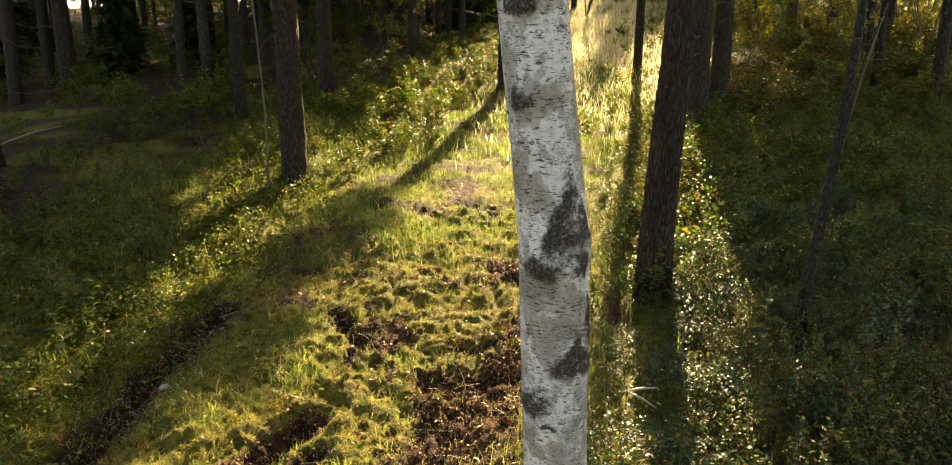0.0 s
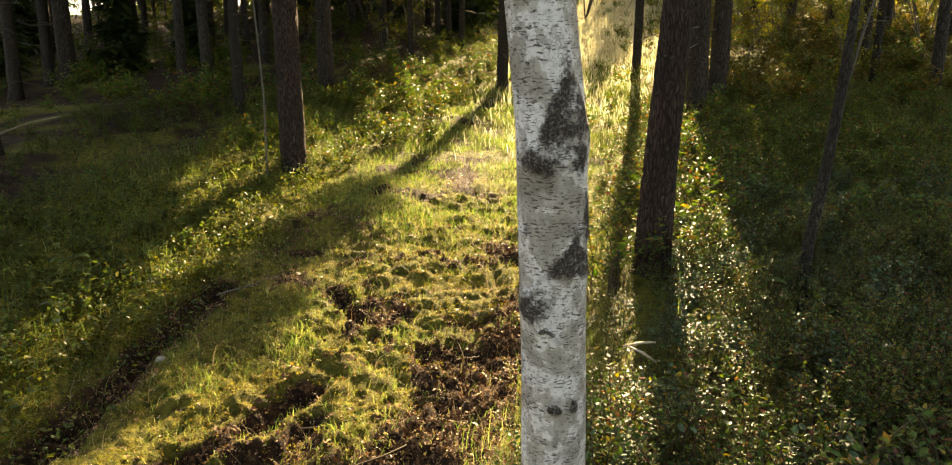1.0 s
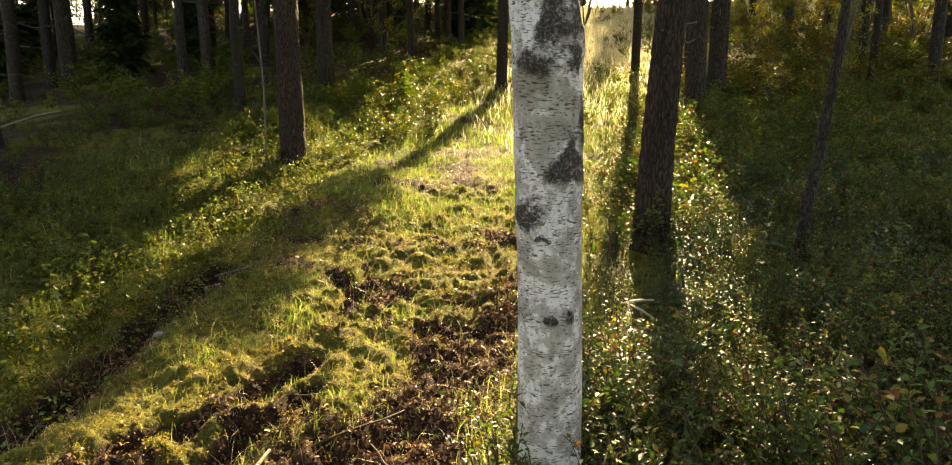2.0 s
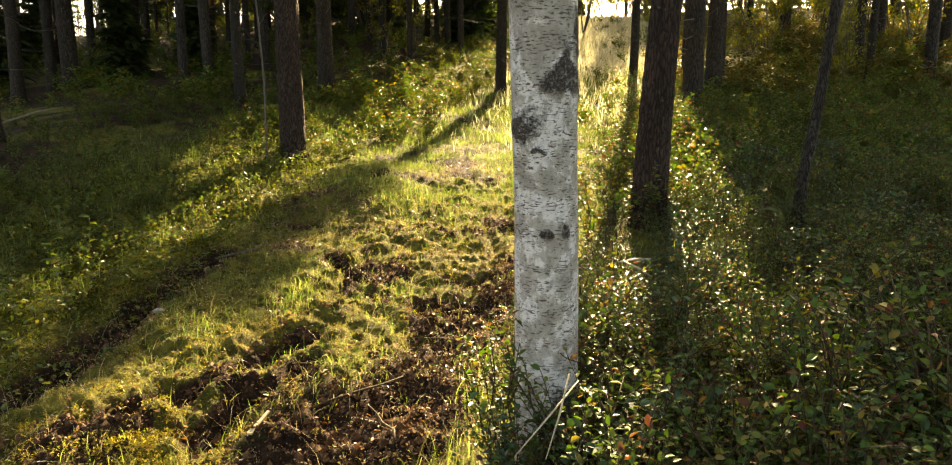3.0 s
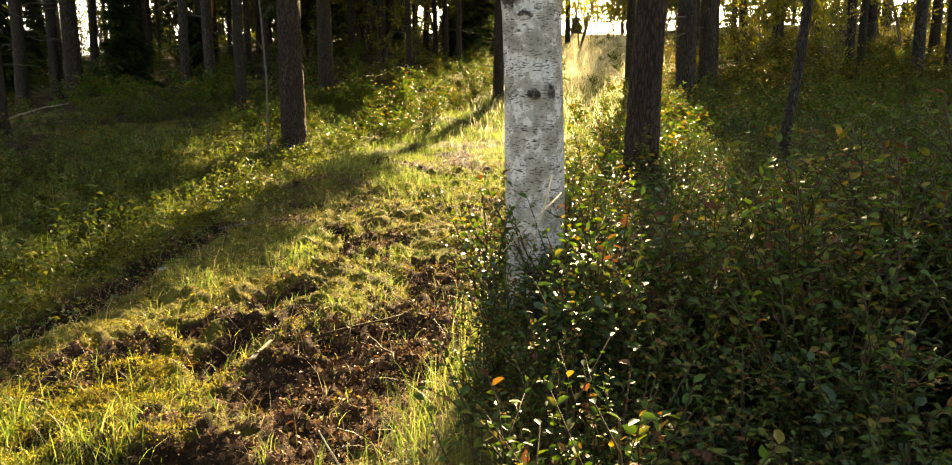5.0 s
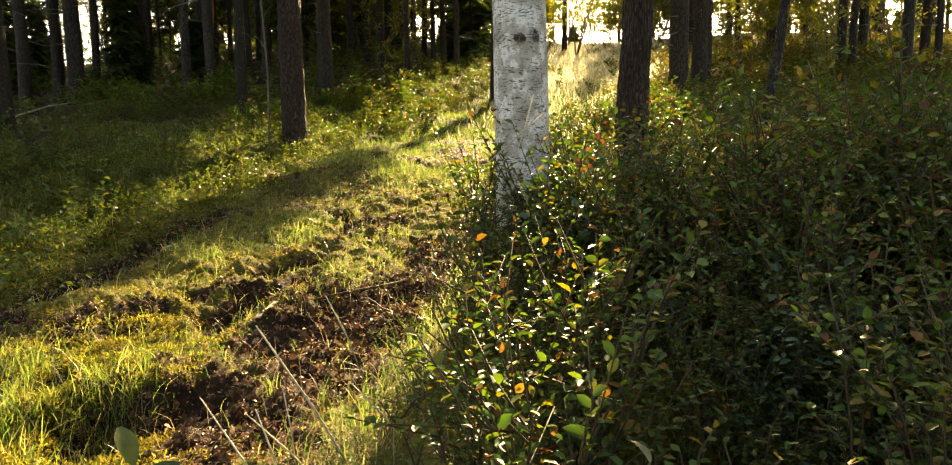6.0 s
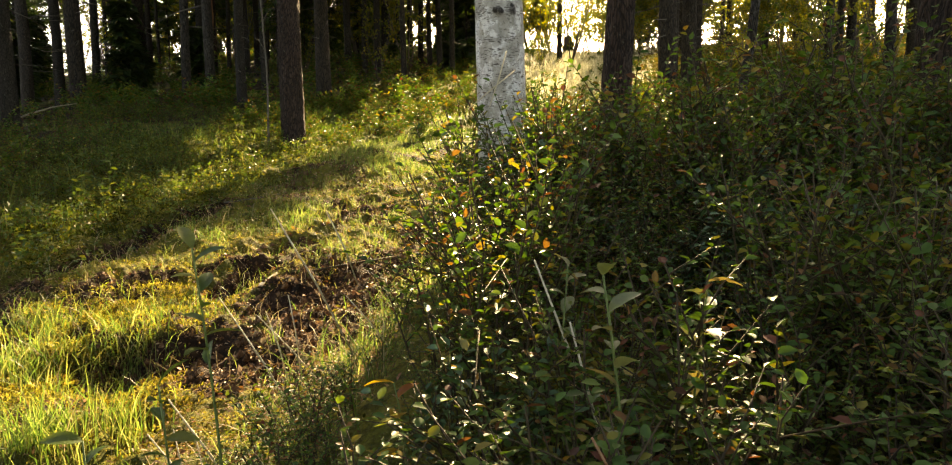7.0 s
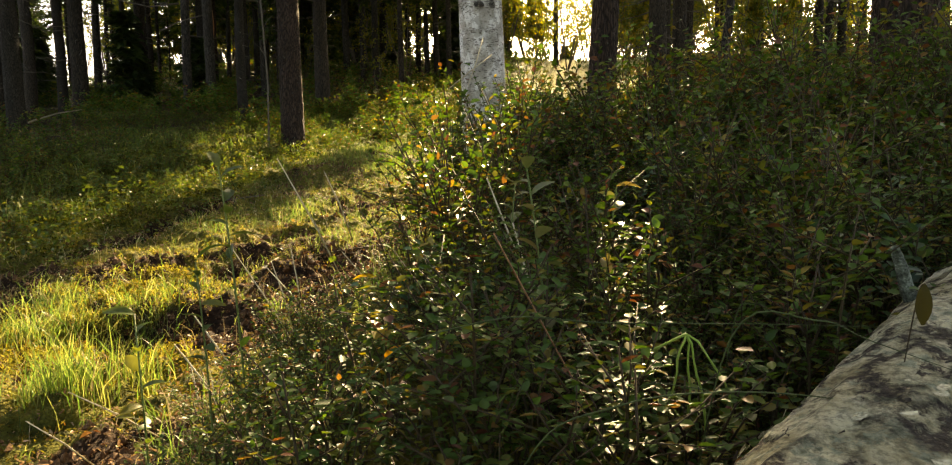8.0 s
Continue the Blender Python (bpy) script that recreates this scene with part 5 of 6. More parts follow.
leaves(moss, at.reshape(-1, 3), (d + rg.normal(0, 0.4, d.shape)).reshape(-1, 3), rg.normal(0, 1, (len(c) * k, 3)), size, size * 0.3, 0.15, 0.3)
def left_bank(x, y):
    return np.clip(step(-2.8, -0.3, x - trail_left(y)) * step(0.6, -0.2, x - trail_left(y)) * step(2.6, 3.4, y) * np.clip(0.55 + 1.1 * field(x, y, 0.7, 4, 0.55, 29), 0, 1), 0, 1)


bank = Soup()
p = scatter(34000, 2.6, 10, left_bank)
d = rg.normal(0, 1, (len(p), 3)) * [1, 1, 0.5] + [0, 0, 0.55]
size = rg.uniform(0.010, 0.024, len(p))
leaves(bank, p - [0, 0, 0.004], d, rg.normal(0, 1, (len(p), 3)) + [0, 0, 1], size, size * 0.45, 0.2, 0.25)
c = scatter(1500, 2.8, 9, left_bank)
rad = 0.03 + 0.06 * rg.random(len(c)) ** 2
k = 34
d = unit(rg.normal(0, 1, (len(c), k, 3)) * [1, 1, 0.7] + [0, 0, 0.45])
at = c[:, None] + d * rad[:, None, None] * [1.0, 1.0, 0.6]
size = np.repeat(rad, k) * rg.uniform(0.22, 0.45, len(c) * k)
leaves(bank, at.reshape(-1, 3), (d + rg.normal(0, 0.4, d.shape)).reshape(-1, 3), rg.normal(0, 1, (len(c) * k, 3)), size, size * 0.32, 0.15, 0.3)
herbs = Soup()
for y0, y1, dens in [(2.8, 10, lambda x, y: left_bank(x, y)), (2.8, 12, lambda x, y: step(0.2, 0.8, x - trail_right(y)) * step(5.5, 4, x - trail_right(y)) * np.clip(0.4 + 1.2 * field(x, y, 0.8, 3, 0.5, 37), 0, 1))]:
    c = scatter(1500, y0, y1, dens)
    k = 6
    p = np.repeat(c, k, 0) + np.c_[rg.normal(0, 0.03, (len(c) * k, 2)), rg.uniform(0.03, 0.2, len(c) * k)]
    size = rg.uniform(0.018, 0.045, len(p))
    leaves(herbs, p, rg.normal(0, 1, (len(p), 3)) * [1, 1, 0.5], rg.normal(0, 0.5, (len(p), 3)) + [0, 0, 1], size, size * 0.6)
tagged(new("herbs", herbs.mesh("herbs", BROAD)), "small pale green herb leaves above the moss", "herbs", kind="stuff")
tagged(new("bank_moss", bank.mesh("bank_moss", SHADED_BANK_MOSS)), "green feathery bank moss, its colour darkened for shade", "moss", kind="stuff")
tagged(new("moss", moss.mesh("moss", MOSS)), "yellow-green feathery moss cushions on the trail", "moss", kind="stuff")

crumb = Soup()
p = scatter(15000, -0.1, 8, lambda x, y: bare_and_shaded(x, y) ** 1.5 * on_trail(x, y, 0.4))
size = 0.004 + 0.024 * rg.random(len(p)) ** 3
oct_ = np.array([[1, 0, 0], [-1, 0, 0], [0, 1, 0], [0, -1, 0], [0, 0, 1], [0, 0, -1]], float)
v = p[:, None] + oct_[None] * size[:, None, None] * rg.uniform(0.5, 1.3, (len(p), 6, 1)) + rg.normal(0, 0.15, (len(p), 6, 3)) * size[:, None, None]
crumb.many(v, [(0, 2, 4), (2, 1, 4), (1, 3, 4), (3, 0, 4), (2, 0, 5), (1, 2, 5), (3, 1, 5), (0, 3, 5)])
tagged(new("peat_crumbs", crumb.mesh("peat_crumbs", CRUMBS, False)), "dark brown crumbs of churned peat", "soil", kind="stuff")

needles = Soup()
p = scatter(36000, -0.2, 7.5, lambda x, y: np.clip(np.exp(-(((x - trail_right(y) + 0.14) / 0.34) ** 2)) * (1 - step(4.6, 6.4, y)) + (0.10 + 0.5 * bare_and_shaded(x, y)) * on_trail(x, y), 0, 1))
size = rg.uniform(0.008, 0.022, len(p))
leaves(needles, p + np.c_[np.zeros((len(p), 2)), rg.uniform(0.0, 0.014, len(p))], rg.normal(0, 1, (len(p), 3)) * [1, 1, 0.6], rg.normal(0, 0.6, (len(p), 3)) + [0, 0, 1], size, size * 0.4, 0.2, 0.2)
tagged(new("needle_litter", needles.mesh("needle_litter", TAN)), "tan crumbled leaf and needle litter", "litter", kind="stuff")

fallen = Soup()
p = scatter(2200, -0.2, 10, lambda x, y: np.clip(on_trail(x, y, 0.6) * (0.2 + bare_and_shaded(x, y)), 0, 1))
size = rg.uniform(0.015, 0.04, len(p))
leaves(fallen, p + [0, 0, 0.012], rg.normal(0, 1, (len(p), 3)) * [1, 1, 0.25], rg.normal(0, 0.35, (len(p), 3)) + [0, 0, 1], size, size * 0.75, 0.25, 0.2)
tagged(new("fallen_leaves", fallen.mesh("fallen_leaves", LITTER)), "brown and orange fallen leaves on soil", "leaves", kind="stuff")

# ---- fallen birch log ----
LOG_A, LOG_B = Vector((0.277, -0.814, 0.305)), Vector((1.487, 0.326, 0.485))
log = tagged(new("fallen_log"), "fallen birch log with flaking pale bark in shrubs", "log")
log.matrix_world = Matrix.Translation(LOG_A) @ (LOG_B - LOG_A).to_track_quat("Z", "Y").to_matrix().to_4x4()
L = (LOG_B - LOG_A).length
ax = axis([(0, 0, 0), (0.01, 0.0, L * 0.5), (0, 0.005, L)], 150)
part("bark", trunk_mesh("bark", ax, np.interp(ax[:, 2], [0, L], [0.120, 0.110]), LOG_BARK, 110, 0.12, 0.0, 4, 0.004, [("blob", 0.3, 40, 0.05, 0.04), ("blob", 0.7, -30, 0.04, 0.06), ("blob", 0.1, 0, 0.05, 0.03)]), log)
FLAKE = plain_material("birch_flake", [(0.36, (0.12, 0.11, 0.07)), (0.48, (0.46, 0.44, 0.29)), (0.62, (0.78, 0.75, 0.55))], 70, 0.8, 0.5)
flakes, chips = Soup(), Soup()
rl = np.random.default_rng(77)
for i in range(1500):
    a, z = rl.uniform(0, 2 * np.pi), rl.uniform(0.02, L - 0.02)
    rad = np.interp(z, [0, L], [0.120, 0.110]) * 1.0
    o = np.array([math.cos(a), math.sin(a), 0])
    t = np.array([-math.sin(a), math.cos(a), 0])
    w, h, lift = rl.uniform(0.0015, 0.007), rl.uniform(0.002, 0.009), rl.uniform(0.001, 0.0045)
    c = o * (rad + 0.001) + [0, 0, z]
    q = rl.normal(0, 0.25, 6)
    rim = [c - t * w + o * lift * 0.1, c + [0, 0, h * (1 + q[0])] - t * w * (0.4 + q[1]) + o * lift * 0.4, c + t * w * (0.7 + q[2]) + o * lift + [0, 0, h * (0.8 + q[3])],
           c + t * w + o * lift * 0.9, c + t * w * (0.5 + q[4]) - [0, 0, h * (0.6 + q[5])] + o * lift * 0.7, c - t * w * 0.5 - [0, 0, h * 0.4] + o * lift * 0.2]
    (chips if i % 4 == 0 else flakes).add(rim, [(0, 1, 2, 3), (0, 3, 4, 5)])
part("peeling_bark", flakes.mesh("peeling_bark", FLAKE, False), log, "curled pale peeling flakes", kind="stuff")
part("bark_chips", chips.mesh("bark_chips", SPRUCE_BARK, False), log, "dark bark chips with lichen", kind="stuff")
snag = Soup()
for z, a, ln in [(0.42, 2.6, 0.11), (0.55, 2.2, 0.07), (0.9, 1.6, 0.12)]:
    o = np.array([math.cos(a), math.sin(a), 0.25])
    tube(snag, [o * 0.10 + [0, 0, z], o * (0.11 + ln * 0.6) + [0, 0, z], o * (0.11 + ln) + [0.01, 0, z + 0.02]], [0.014, 0.010, 0.006], 6)
part("branch_stub", snag.mesh("branch_stub", LICHEN_WOOD), log, "mossy broken branch stubs", kind="stuff")

# ---- sticks, chips, stones ----


def rod(name, pts, radii, mat, label, category, sides=7, group=""):
    s = Soup()
    pts = np.asarray(pts, float)
    tube(s, pts - pts[0], radii, sides)
    ob = new(name, s.mesh(name, mat))
    ob.location = pts[0]
    return tagged(ob, label, category, group)


def lay(x0, y0, x1, y1, up=0.012, k=5, wob=0.01):
    t = np.linspace(0, 1, k)
    x, y = x0 + (x1 - x0) * t + rng.normal(0, wob, k), y0 + (y1 - y0) * t + rng.normal(0, wob, k)
    return np.stack([x, y, lie(x, y) + up + 0.03], 1)


def chip(x, y, length, width, turn, tilt, label):
    bm = bmesh.new()
    bmesh.ops.create_cube(bm, size=1)
    for v in bm.verts:
        v.co.x *= width * (0.6 if v.co.y > 0 else 1.0)
        v.co.y *= length
        v.co.z *= 0.012
    bmesh.ops.subdivide_edges(bm, edges=bm.edges, cuts=2, use_grid_fill=True)
    for v in bm.verts:
        v.co += Vector((rng.normal(0, 0.0015), rng.normal(0, 0.003), rng.normal(0, 0.001)))
    me = bpy.data.meshes.new("wood_chip")
    bm.to_mesh(me)
    bm.free()
    me.materials.append(PALEWOOD)
    ob = tagged(new("wood_chip", me), label, "wood chip")
    ob.matrix_world = pose(x, y, gz(x, y) + 0.02, tilt, 0, turn)
    return ob


PALEWOOD = plain_material("pale_split_wood", [(0.3, (0.4, 0.32, 0.2)), (0.7, (0.62, 0.54, 0.4))], 30, 0.7, 0.3, (1, 0.15, 1))
chip(-1.03, 2.92, 0.17, 0.022, -16, 14, "pale split wood chip on dark peat")
chip(-1.62, 5.95, 0.07, 0.03, 40, 5, "small pale bark chip on moss")
rod("fallen_branch", [(-6.9, 9.4, lie(-6.9, 9.4) + 0.12), (-6.6, 9.6, lie(-6.6, 9.6) + 0.22), (-6.3, 9.75, lie(-6.3, 9.75) + 0.30), (-6.0, 9.9, lie(-6, 9.9) + 0.34)], [0.016, 0.014, 0.011, 0.006], DEADWOOD, "pale dead branch lying in scrub", "branch")
rod("twig", lay(-0.82, 3.02, -0.38, 3.36), [0.007, 0.007, 0.006, 0.005, 0.003], STEM, "thin brown twig on churned soil", "twig", 6, "twigs")
rod("twig", lay(-0.35, 2.75, -0.5, 3.05), [0.006, 0.006, 0.005, 0.004, 0.003], STEM, "thin brown twig on churned soil", "twig", 6, "twigs")
rod("twig", lay(-2.15, 5.4, -1.75, 5.85), [0.008, 0.008, 0.007, 0.005, 0.003], TWIG, "dark twig lying along the moss", "twig", 6, "twigs")
rod("twig", lay(-1.0, 3.5, -0.65, 3.62), [0.005, 0.005, 0.004, 0.004, 0.002], STEM, "thin brown twig on churned soil", "twig", 6, "twigs")


def stone(x, y, size, label):
    bm = bmesh.new()
    bmesh.ops.create_icosphere(bm, subdivisions=2, radius=size)
    for v in bm.verts:
        v.co *= 1 + 0.22 * noise.noise(v.co * 2.2 / size + Vector((x, y, 0)))
        v.co.z *= 0.55
    me = bpy.data.meshes.new("stone")
    bm.to_mesh(me)
    bm.free()
    me.materials.append(STONE)
    ob = tagged(new("stone", me), label, "stone")
    ob.location = (x, y, gz(x, y) + size * 0.25)
    return ob


STONE = plain_material("pale_stone", [(0.3, (0.25, 0.23, 0.19)), (0.7, (0.5, 0.47, 0.4))], 40, 0.85, 0.4)
stone(-2.2, 4.42, 0.035, "small pale stone beside a muddy rut")



def smooth_line(points, k=6):
    """A curve through the points, k steps to a span."""
    p = np.asarray(points, float)
    p = np.concatenate([[2 * p[0] - p[1]], p, [2 * p[-1] - p[-2]]])
    out = []
    for i in range(1, len(p) - 2):
        for t in np.linspace(0, 1, k, endpoint=False):
            out.append(0.5 * (2 * p[i] + (p[i + 1] - p[i - 1]) * t + (2 * p[i - 1] - 5 * p[i] + 4 * p[i + 1] - p[i + 2]) * t * t + (3 * p[i] - p[i - 1] - 3 * p[i + 1] + p[i + 2]) * t ** 3))
    return np.array(out + [p[-2]])


STRAW_STALK = plain_material("straw_stalk", [(0.3, (0.4, 0.34, 0.22)), (0.7, (0.62, 0.55, 0.4))], 30, 0.6)
# straws that stand or lean in the shrubs
STRAWS = [
          ((-0.23, 0.95), 0.30, (0.12, 0.1, -0.2)), ((-0.42, 0.8), 0.42, (0.14, 0.12, -0.24)), ((-0.62, 0.75), 0.26, (0.02, 0.0, -0.18)), ((-0.58, 0.78), 0.22, (0.015, 0.0, -0.16)),
          ((-0.78, 0.45), 0.30, (0.17, 0.1, -0.16)), ((-0.85, 0.40), 0.24, (0.12, 0.06, -0.14)), ((-0.9, 0.2), 0.2, (0.2, 0.05, -0.1)), ((-0.235, 0.76), 0.62 - gz(-0.235, 0.76), (0.06, 0.06, -0.19)), ((-0.265, 0.42), 0.65 - gz(-0.265, 0.42), (0.12, 0.14, -0.32)), ((-0.49, 0.74), 0.42 - gz(-0.49, 0.74), (0.2, -0.02, -0.33)), ((-0.36, 0.86), 0.40 - gz(-0.36, 0.86), (0.02, 0.02, -0.22)),
          ((-0.40, 0.80), 0.37 - gz(-0.40, 0.80), (0.05, 0.01, -0.2)), ((-0.42, 0.3), 0.33 - gz(-0.42, 0.3), (0.12, 0.02, -0.22)), ((-0.47, 0.32), 0.26 - gz(-0.47, 0.32), (0.10, 0.02, -0.18)),
          ((0.19, 0.05), 0.36, (0.12, 0.05, -0.34)), ((0.23, 0.0), 0.30, (0.06, -0.05, -0.28)), ((0.10, 1.1), 0.5, (0.14, 0.1, 0.12)), ((0.16, 1.08), 0.5, (0.05, 0.05, 0.16))]
for (x, y), h, d in STRAWS:
    z = gz(x, y)
    top = (x, y, z + h)
    foot = (x + d[0], y + d[1], z + h + d[2])
    mid = ((x + foot[0]) / 2 + 0.004, (y + foot[1]) / 2, (top[2] + foot[2]) / 2 + 0.004)
    rod("straw", [top, mid, foot], [0.0012, 0.0022, 0.0016], STRAW_STALK, "pale dry straw leaning in the shrubs", "straw", 5, "dry straws")

for x, y, h, d in [(0.70, 3.0, 0.34, (0.16, 0.02, 0.01)), (0.72, 2.98, 0.35, (0.13, -0.03, -0.07)), (0.66, 2.99, 0.13, (0.20, 0.0, -0.05))]:
    z = gz(x, y) + h
    rod("dry_blade", [(x, y, z), (x + d[0] * 0.5, y + d[1] * 0.5, z + d[2] * 0.5 + 0.006), (x + d[0], y + d[1], z + d[2])], [0.003, 0.0065, 0.004], STRAW_STALK, "broad dead grass blade bent over in shrubs", "straw", 6, "dead blades")

# ---- broken stub beside the pine ----
bm = bmesh.new()
bmesh.ops.create_cone(bm, cap_ends=True, segments=14, radius1=0.05, radius2=0.03, depth=0.24)
bmesh.ops.subdivide_edges(bm, edges=bm.edges, cuts=2)
for v in bm.verts:
    if v.co.z > 0.1:
        v.co.z += 0.12 * noise.noise(Vector((v.co.x * 60, v.co.y * 60, 3))) + 1.2 * v.co.x
    v.co.xy = v.co.xy * (1 + 0.25 * noise.noise(v.co * 18))
me = bpy.data.meshes.new("stump")
bm.to_mesh(me)
bm.free()
me.materials.append(STEM)
stump = tagged(new("stump", me), "small jagged rotten stump beside a pine", "stump")
stump.location = (0.97, 4.55, gz(0.97, 4.55) + 0.12)

# ---- single plants with broad leaves ----


def sprout(x, y, height, lean, leaf, count, mat, label, first=0.45, slim=0.5, seed=0, rise=(-0.1, 0.6)):
    r = np.random.default_rng(300 + seed)
    ob = tagged(new("seedling"), label, "plant")
    ob.location = (x, y, gz(x, y) - 0.01)
    line = np.array([[lean[0] * s * s, lean[1] * s * s, height * s] for s in np.linspace(0, 1, 7)])
    w = Soup()
    tube(w, line, np.linspace(0.0022, 0.0010, 7) * (0.7 + height), 6)
    part("stem", w.mesh("stem", GREEN_STEM), ob)
    for i in range(count):
        f = (first + (1 - first) * i / max(1, count - 1)) * 6
        k = min(int(f), 5)
        p = line[k] + (line[k + 1] - line[k]) * (f - k)
        a = 2.4 * i + seed
        d = np.array([[math.cos(a), math.sin(a), r.uniform(*rise)]])
        s = Soup()
        size = leaf * r.uniform(0.75, 1.15)
        big_leaf(s, p, d[0], np.array([0, 0, 1.0]) + r.normal(0, 0.25, 3), size, size * slim)
        part("leaf", s.mesh("leaf", mat), ob)
    return ob


def big_leaf(soup, at, way, up, length, width, cup=0.35):
    """A leaf with a curved midrib and cupped sides, in six strips."""
    way = unit(way)
    side = unit(np.cross(way, up))
    nor = np.cross(side, way)
    v, f = [], []
    for i in range(7):
        t = i / 6
        w = width * 0.5 * math.sin(math.pi * min(1, t * 0.92 + 0.04)) ** 0.8
        c = at + way * length * t + nor * length * cup * (0.35 * t - t * t)
        v += [c - side * w + nor * w * cup, c, c + side * w + nor * w * cup]
    for i in range(6):
        b = 3 * i
        f += [(b, b + 1, b + 4, b + 3), (b + 1, b + 2, b + 5, b + 4)]
    soup.add(v, f)


sprout(1.57, 3.52, 0.62, (0.03, 0.02), 0.11, 6, BROAD, "tall seedling with drooping pale green leaves", 0.55, 0.45, 1)
sprout(-0.22, 0.02, 0.64 - gz(-0.22, 0.02), (-0.025, -0.01), 0.04, 9, BROAD, "slender seedling with narrow green leaves", 0.70, 0.42, 2, (0.1, 1.1))
sprout(-0.235, -0.09, 0.50 - gz(-0.235, -0.09), (-0.01, -0.01), 0.036, 8, BROAD, "slender seedling with narrow green leaves", 0.6, 0.45, 3, (0.1, 1.1))
sprout(-0.36, -0.04, 0.41 - gz(-0.36, -0.04), (-0.01, 0.0), 0.042, 8, BROAD, "slender seedling with narrow green leaves", 0.5, 0.5, 12, (0.1, 1.1))
sprout(-0.55, 0.35, 0.24, (-0.03, 0.0), 0.045, 6, BROAD, "small green seedling at the trail edge", 0.4, 0.55, 4)
sprout(0.27, -0.18, 0.63 - gz(0.27, -0.18), (-0.03, 0.02), 0.034, 14, PALE_LEAF := leaf_material("pale_leaf", [(0.0, (0.14, 0.18, 0.09)), (0.7, (0.22, 0.24, 0.13)), (1.0, (0.28, 0.22, 0.12))], 0.35, 0.4, 0.45), "shrub shoot with pale greyish-green leaves", 0.4, 0.55, 5, (0.0, 1.2))
sprout(0.36, -0.06, 0.60 - gz(0.36, -0.06), (0.03, 0.02), 0.036, 14, PALE_LEAF, "shrub shoot with pale greyish-green leaves", 0.35, 0.55, 6, (0.0, 1.2))
sprout(0.22, 0.05, 0.60 - gz(0.22, 0.05), (0.02, 0.04), 0.034, 12, PALE_LEAF, "shrub shoot with pale greyish-green leaves", 0.35, 0.55, 7, (0.0, 1.2))
sprout(0.95, 0.43, 0.38, (0.0, 0.0), 0.045, 9, YELLOWED, "shoot with yellow and red autumn leaves", 0.5, 0.55, 8, (0.0, 1.2))
sprout(0.05, -0.25, 0.20, (0.0, 0.0), 0.045, 7, YELLOWED, "shoot with spotted yellow leaves", 0.4, 0.5, 9, (0.0, 1.2))
sprout(0.02, 0.05, 0.18, (-0.02, 0.0), 0.04, 6, YELLOWED, "shoot with spotted yellow leaves", 0.4, 0.5, 10, (0.0, 1.2))
sprout(1.02, 0.35, 0.33, (0.05, 0.0), 0.045, 8, COWBERRY, "bluish-green shoot with oval leaves", 0.4, 0.55, 11, (0.0, 1.2))
for i, (x, y) in enumerate([(-3.2, 4.85), (-3.0, 4.6), (-3.4, 5.3), (-3.1, 5.2)]):
    sprout(x, y, 0.3 + 0.04 * i, (0.03, 0.0), 0.08, 6, BROAD, "green broad-leaved seedling in shady scrub", 0.4, 0.6, 20 + i)

# shoots hanging from one bent stem, and long blades that cross before the log
TIP = (0.37, -0.45, 0.458)
stem_line = smooth_line([(0.27, -0.30, gz(0.27, -0.30)), (0.285, -0.34, 0.36), (0.33, -0.42, 0.425), TIP])
rod("green_shoot", stem_line, np.linspace(0.0016, 0.0013, len(stem_line)), SHOOT, "thin bright green arching shoot", "plant", 6, "green shoots")
for ex, ey, ez, bow in [(0.357, -0.45, 0.395, -0.001), (0.390, -0.455, 0.361, 0.001), (0.419, -0.45, 0.380, 0.004), (0.376, -0.44, 0.365, 0.002)]:
    t = np.linspace(0, 1, 7)
    pts = np.stack([TIP[0] + (ex - TIP[0]) * t + bow * np.sin(np.pi * t) + 0.0015 * np.sin(11 * t), TIP[1] + (ey - TIP[1]) * t, TIP[2] + (ez - TIP[2]) * t ** 1.25], 1)
    rod("green_shoot", pts, [0.0010, 0.0013, 0.0010, 0.0013, 0.0010, 0.0013, 0.0006], SHOOT, "thin bright green arching shoot", "plant", 6, "green shoots")
for pts in [[(0.16, -0.52, 0.24), (0.21, -0.58, 0.40), (0.267, -0.62, 0.448), (0.33, -0.62, 0.457), (0.40, -0.62, 0.454), (0.45, -0.62, 0.444), (0.53, -0.62, 0.42)],
            [(0.02, -0.50, 0.22), (0.07, -0.54, 0.44), (0.173, -0.55, 0.496), (0.273, -0.55, 0.493), (0.40, -0.55, 0.490), (0.50, -0.55, 0.486)],
            [(0.35, -0.50, 0.24), (0.37, -0.56, 0.48), (0.419, -0.60, 0.504), (0.46, -0.60, 0.488), (0.54, -0.60, 0.458)],
            [(0.46, -0.28, 0.25), (0.475, -0.30, 0.43), (0.497, -0.30, 0.456), (0.54, -0.30, 0.437)],
            [(0.25, -0.45, 0.24), (0.30, -0.48, 0.40), (0.36, -0.49, 0.418), (0.44, -0.50, 0.39)]]:
    pts = smooth_line(pts)
    rod("grass_blade", pts, np.interp(np.linspace(0, 1, len(pts)), [0, 0.4, 1], [0.0006, 0.0007, 0.0002]), DARK_BLADE, "long green grass blade arching over the log", "grass", 5, "long blades")
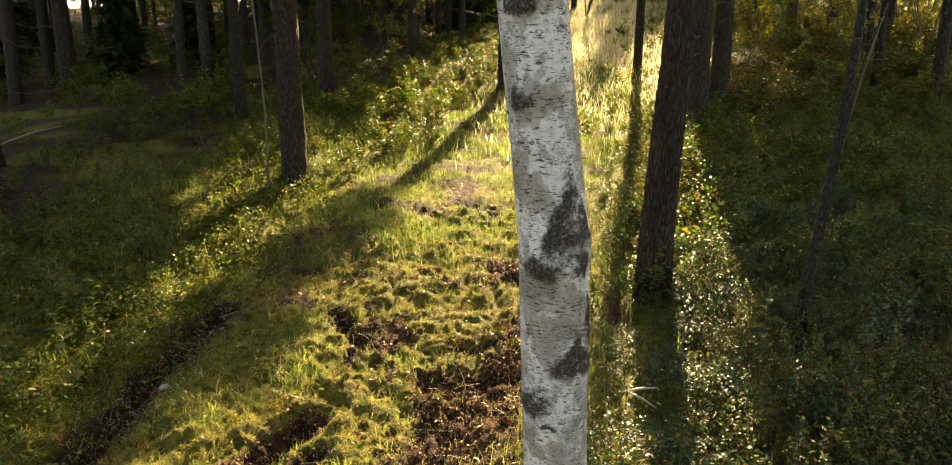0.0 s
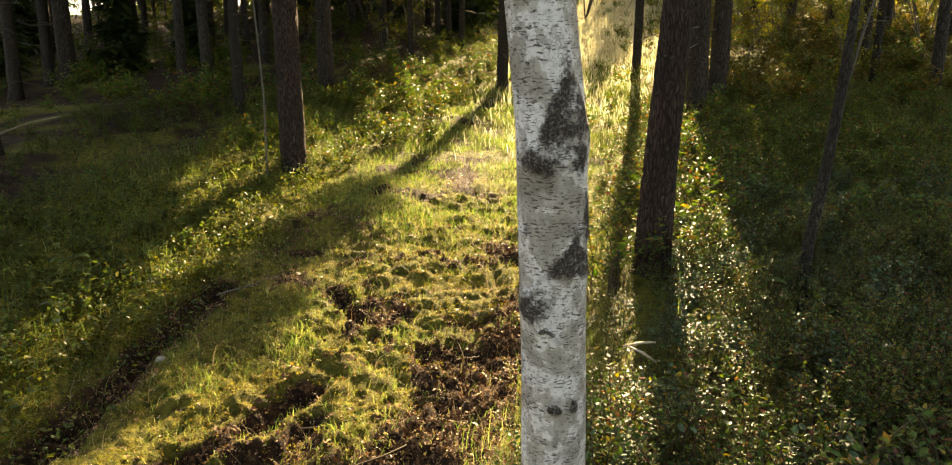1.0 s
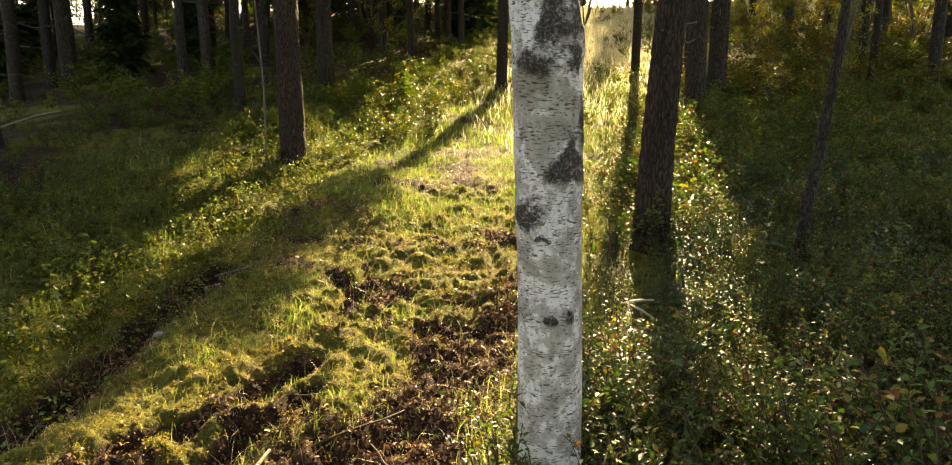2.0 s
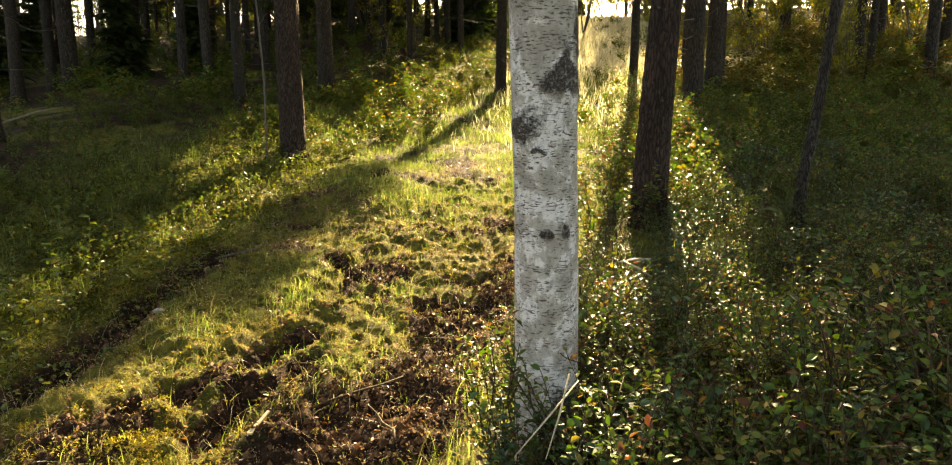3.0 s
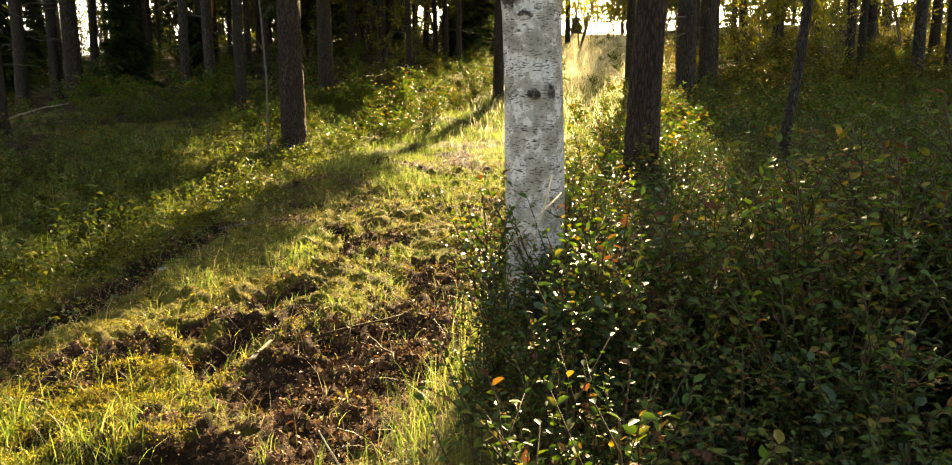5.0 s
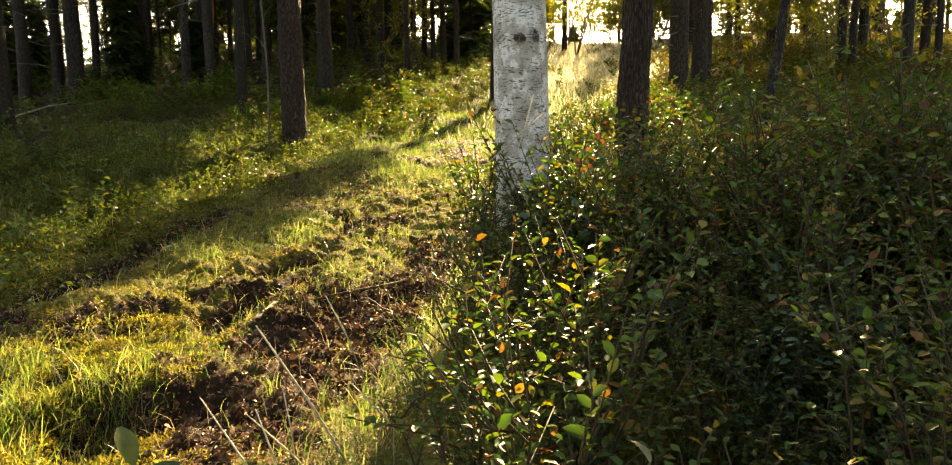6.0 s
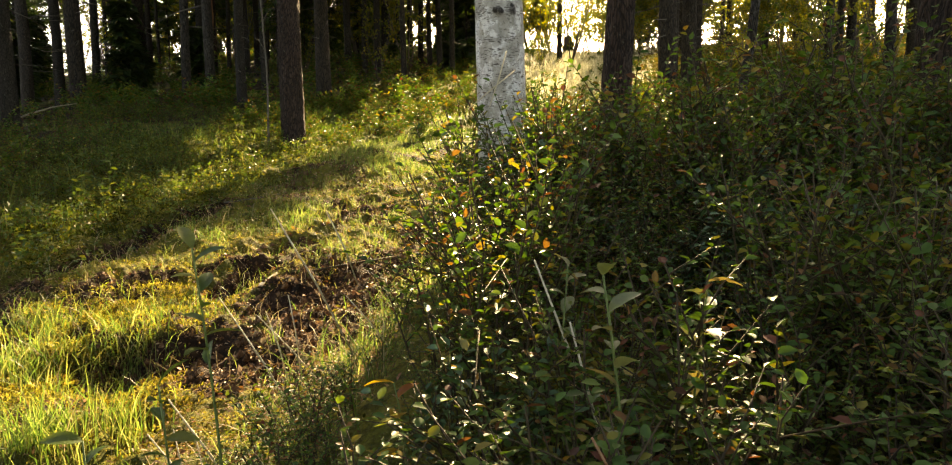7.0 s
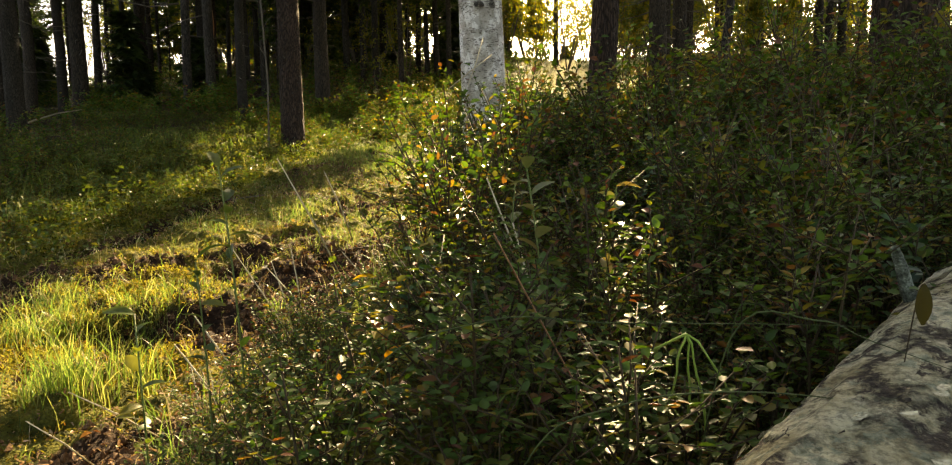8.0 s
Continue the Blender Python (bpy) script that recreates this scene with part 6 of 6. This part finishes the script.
rod("straw", smooth_line([(0.185, -0.41, 0.555), (0.25, -0.40, 0.43), (0.325, -0.40, 0.29), (0.35, -0.40, gz(0.35, -0.40))]), 0.0009, LITTER_STALK := plain_material("reddish_stalk", [(0.3, (0.22, 0.10, 0.05)), (0.7, (0.36, 0.19, 0.1))], 40, 0.6), "thin reddish dead stalk leaning in shrubs", "straw", 5)
leafy = tagged(new("seedling"), "dry seedling with one dark brownish hanging leaf", "plant")
leafy.location = (0.49, -0.58, 0.40)
s = Soup()
tube(s, smooth_line([(0.03, 0.06, -0.1), (0.02, 0.02, 0.04), (0.004, -0.02, 0.12), (-0.005, -0.04, 0.134)]), 0.0005, 5)
part("stem", s.mesh("stem", STEM), leafy)
s = Soup()
big_leaf(s, np.array([-0.005, -0.04, 0.134]), np.array([0.06, 0.05, -1.0]), np.array([-0.45, -1.0, 0.1]), 0.031, 0.011, 0.12)
part("leaf", s.mesh("leaf", DULL := leaf_material("dull_leaf", [(0.0, (0.05, 0.04, 0.012)), (1.0, (0.09, 0.08, 0.02))], 0.3, 0.2, 0.6)), leafy, "dark brownish-green drooping leaf")
s = Soup()
to_log = log.matrix_world.inverted()
tube(s, [to_log @ Vector(p) for p in [(0.675, -0.34, 0.44), (0.662, -0.33, 0.475), (0.655, -0.33, 0.50), (0.645, -0.33, 0.525)]], [0.011, 0.008, 0.007, 0.005], 9)
part("branch_stub", s.mesh("branch_stub", LICHEN_WOOD), log, "lichen-grey broken branch stub")

# a trunk in the wood with a strip of bark torn off
snapped = tagged(new("snapped_pine"), "dark pine with a torn orange strip of wood", "tree")
snapped.location = (-7.75, 20.5, gz(-7.75, 20.5))
ax = axis([(0, 0, -0.2), (0, 0, 3), (0.05, 0, 7)], 20)
part("trunk", trunk_mesh("trunk", ax, np.interp(ax[:, 2], [0, 7], [0.12, 0.08]), PINE_BARK, 12, 0.08, 0.03, 3), snapped)
s = Soup()
tube(s, [(0.02, -0.10, 1.6), (0.03, -0.105, 2.1), (0.04, -0.09, 2.6)], [0.03, 0.06, 0.015], 8)
part("torn_strip", s.mesh("torn_strip", FRESHWOOD), snapped, "bare orange wood under torn bark")
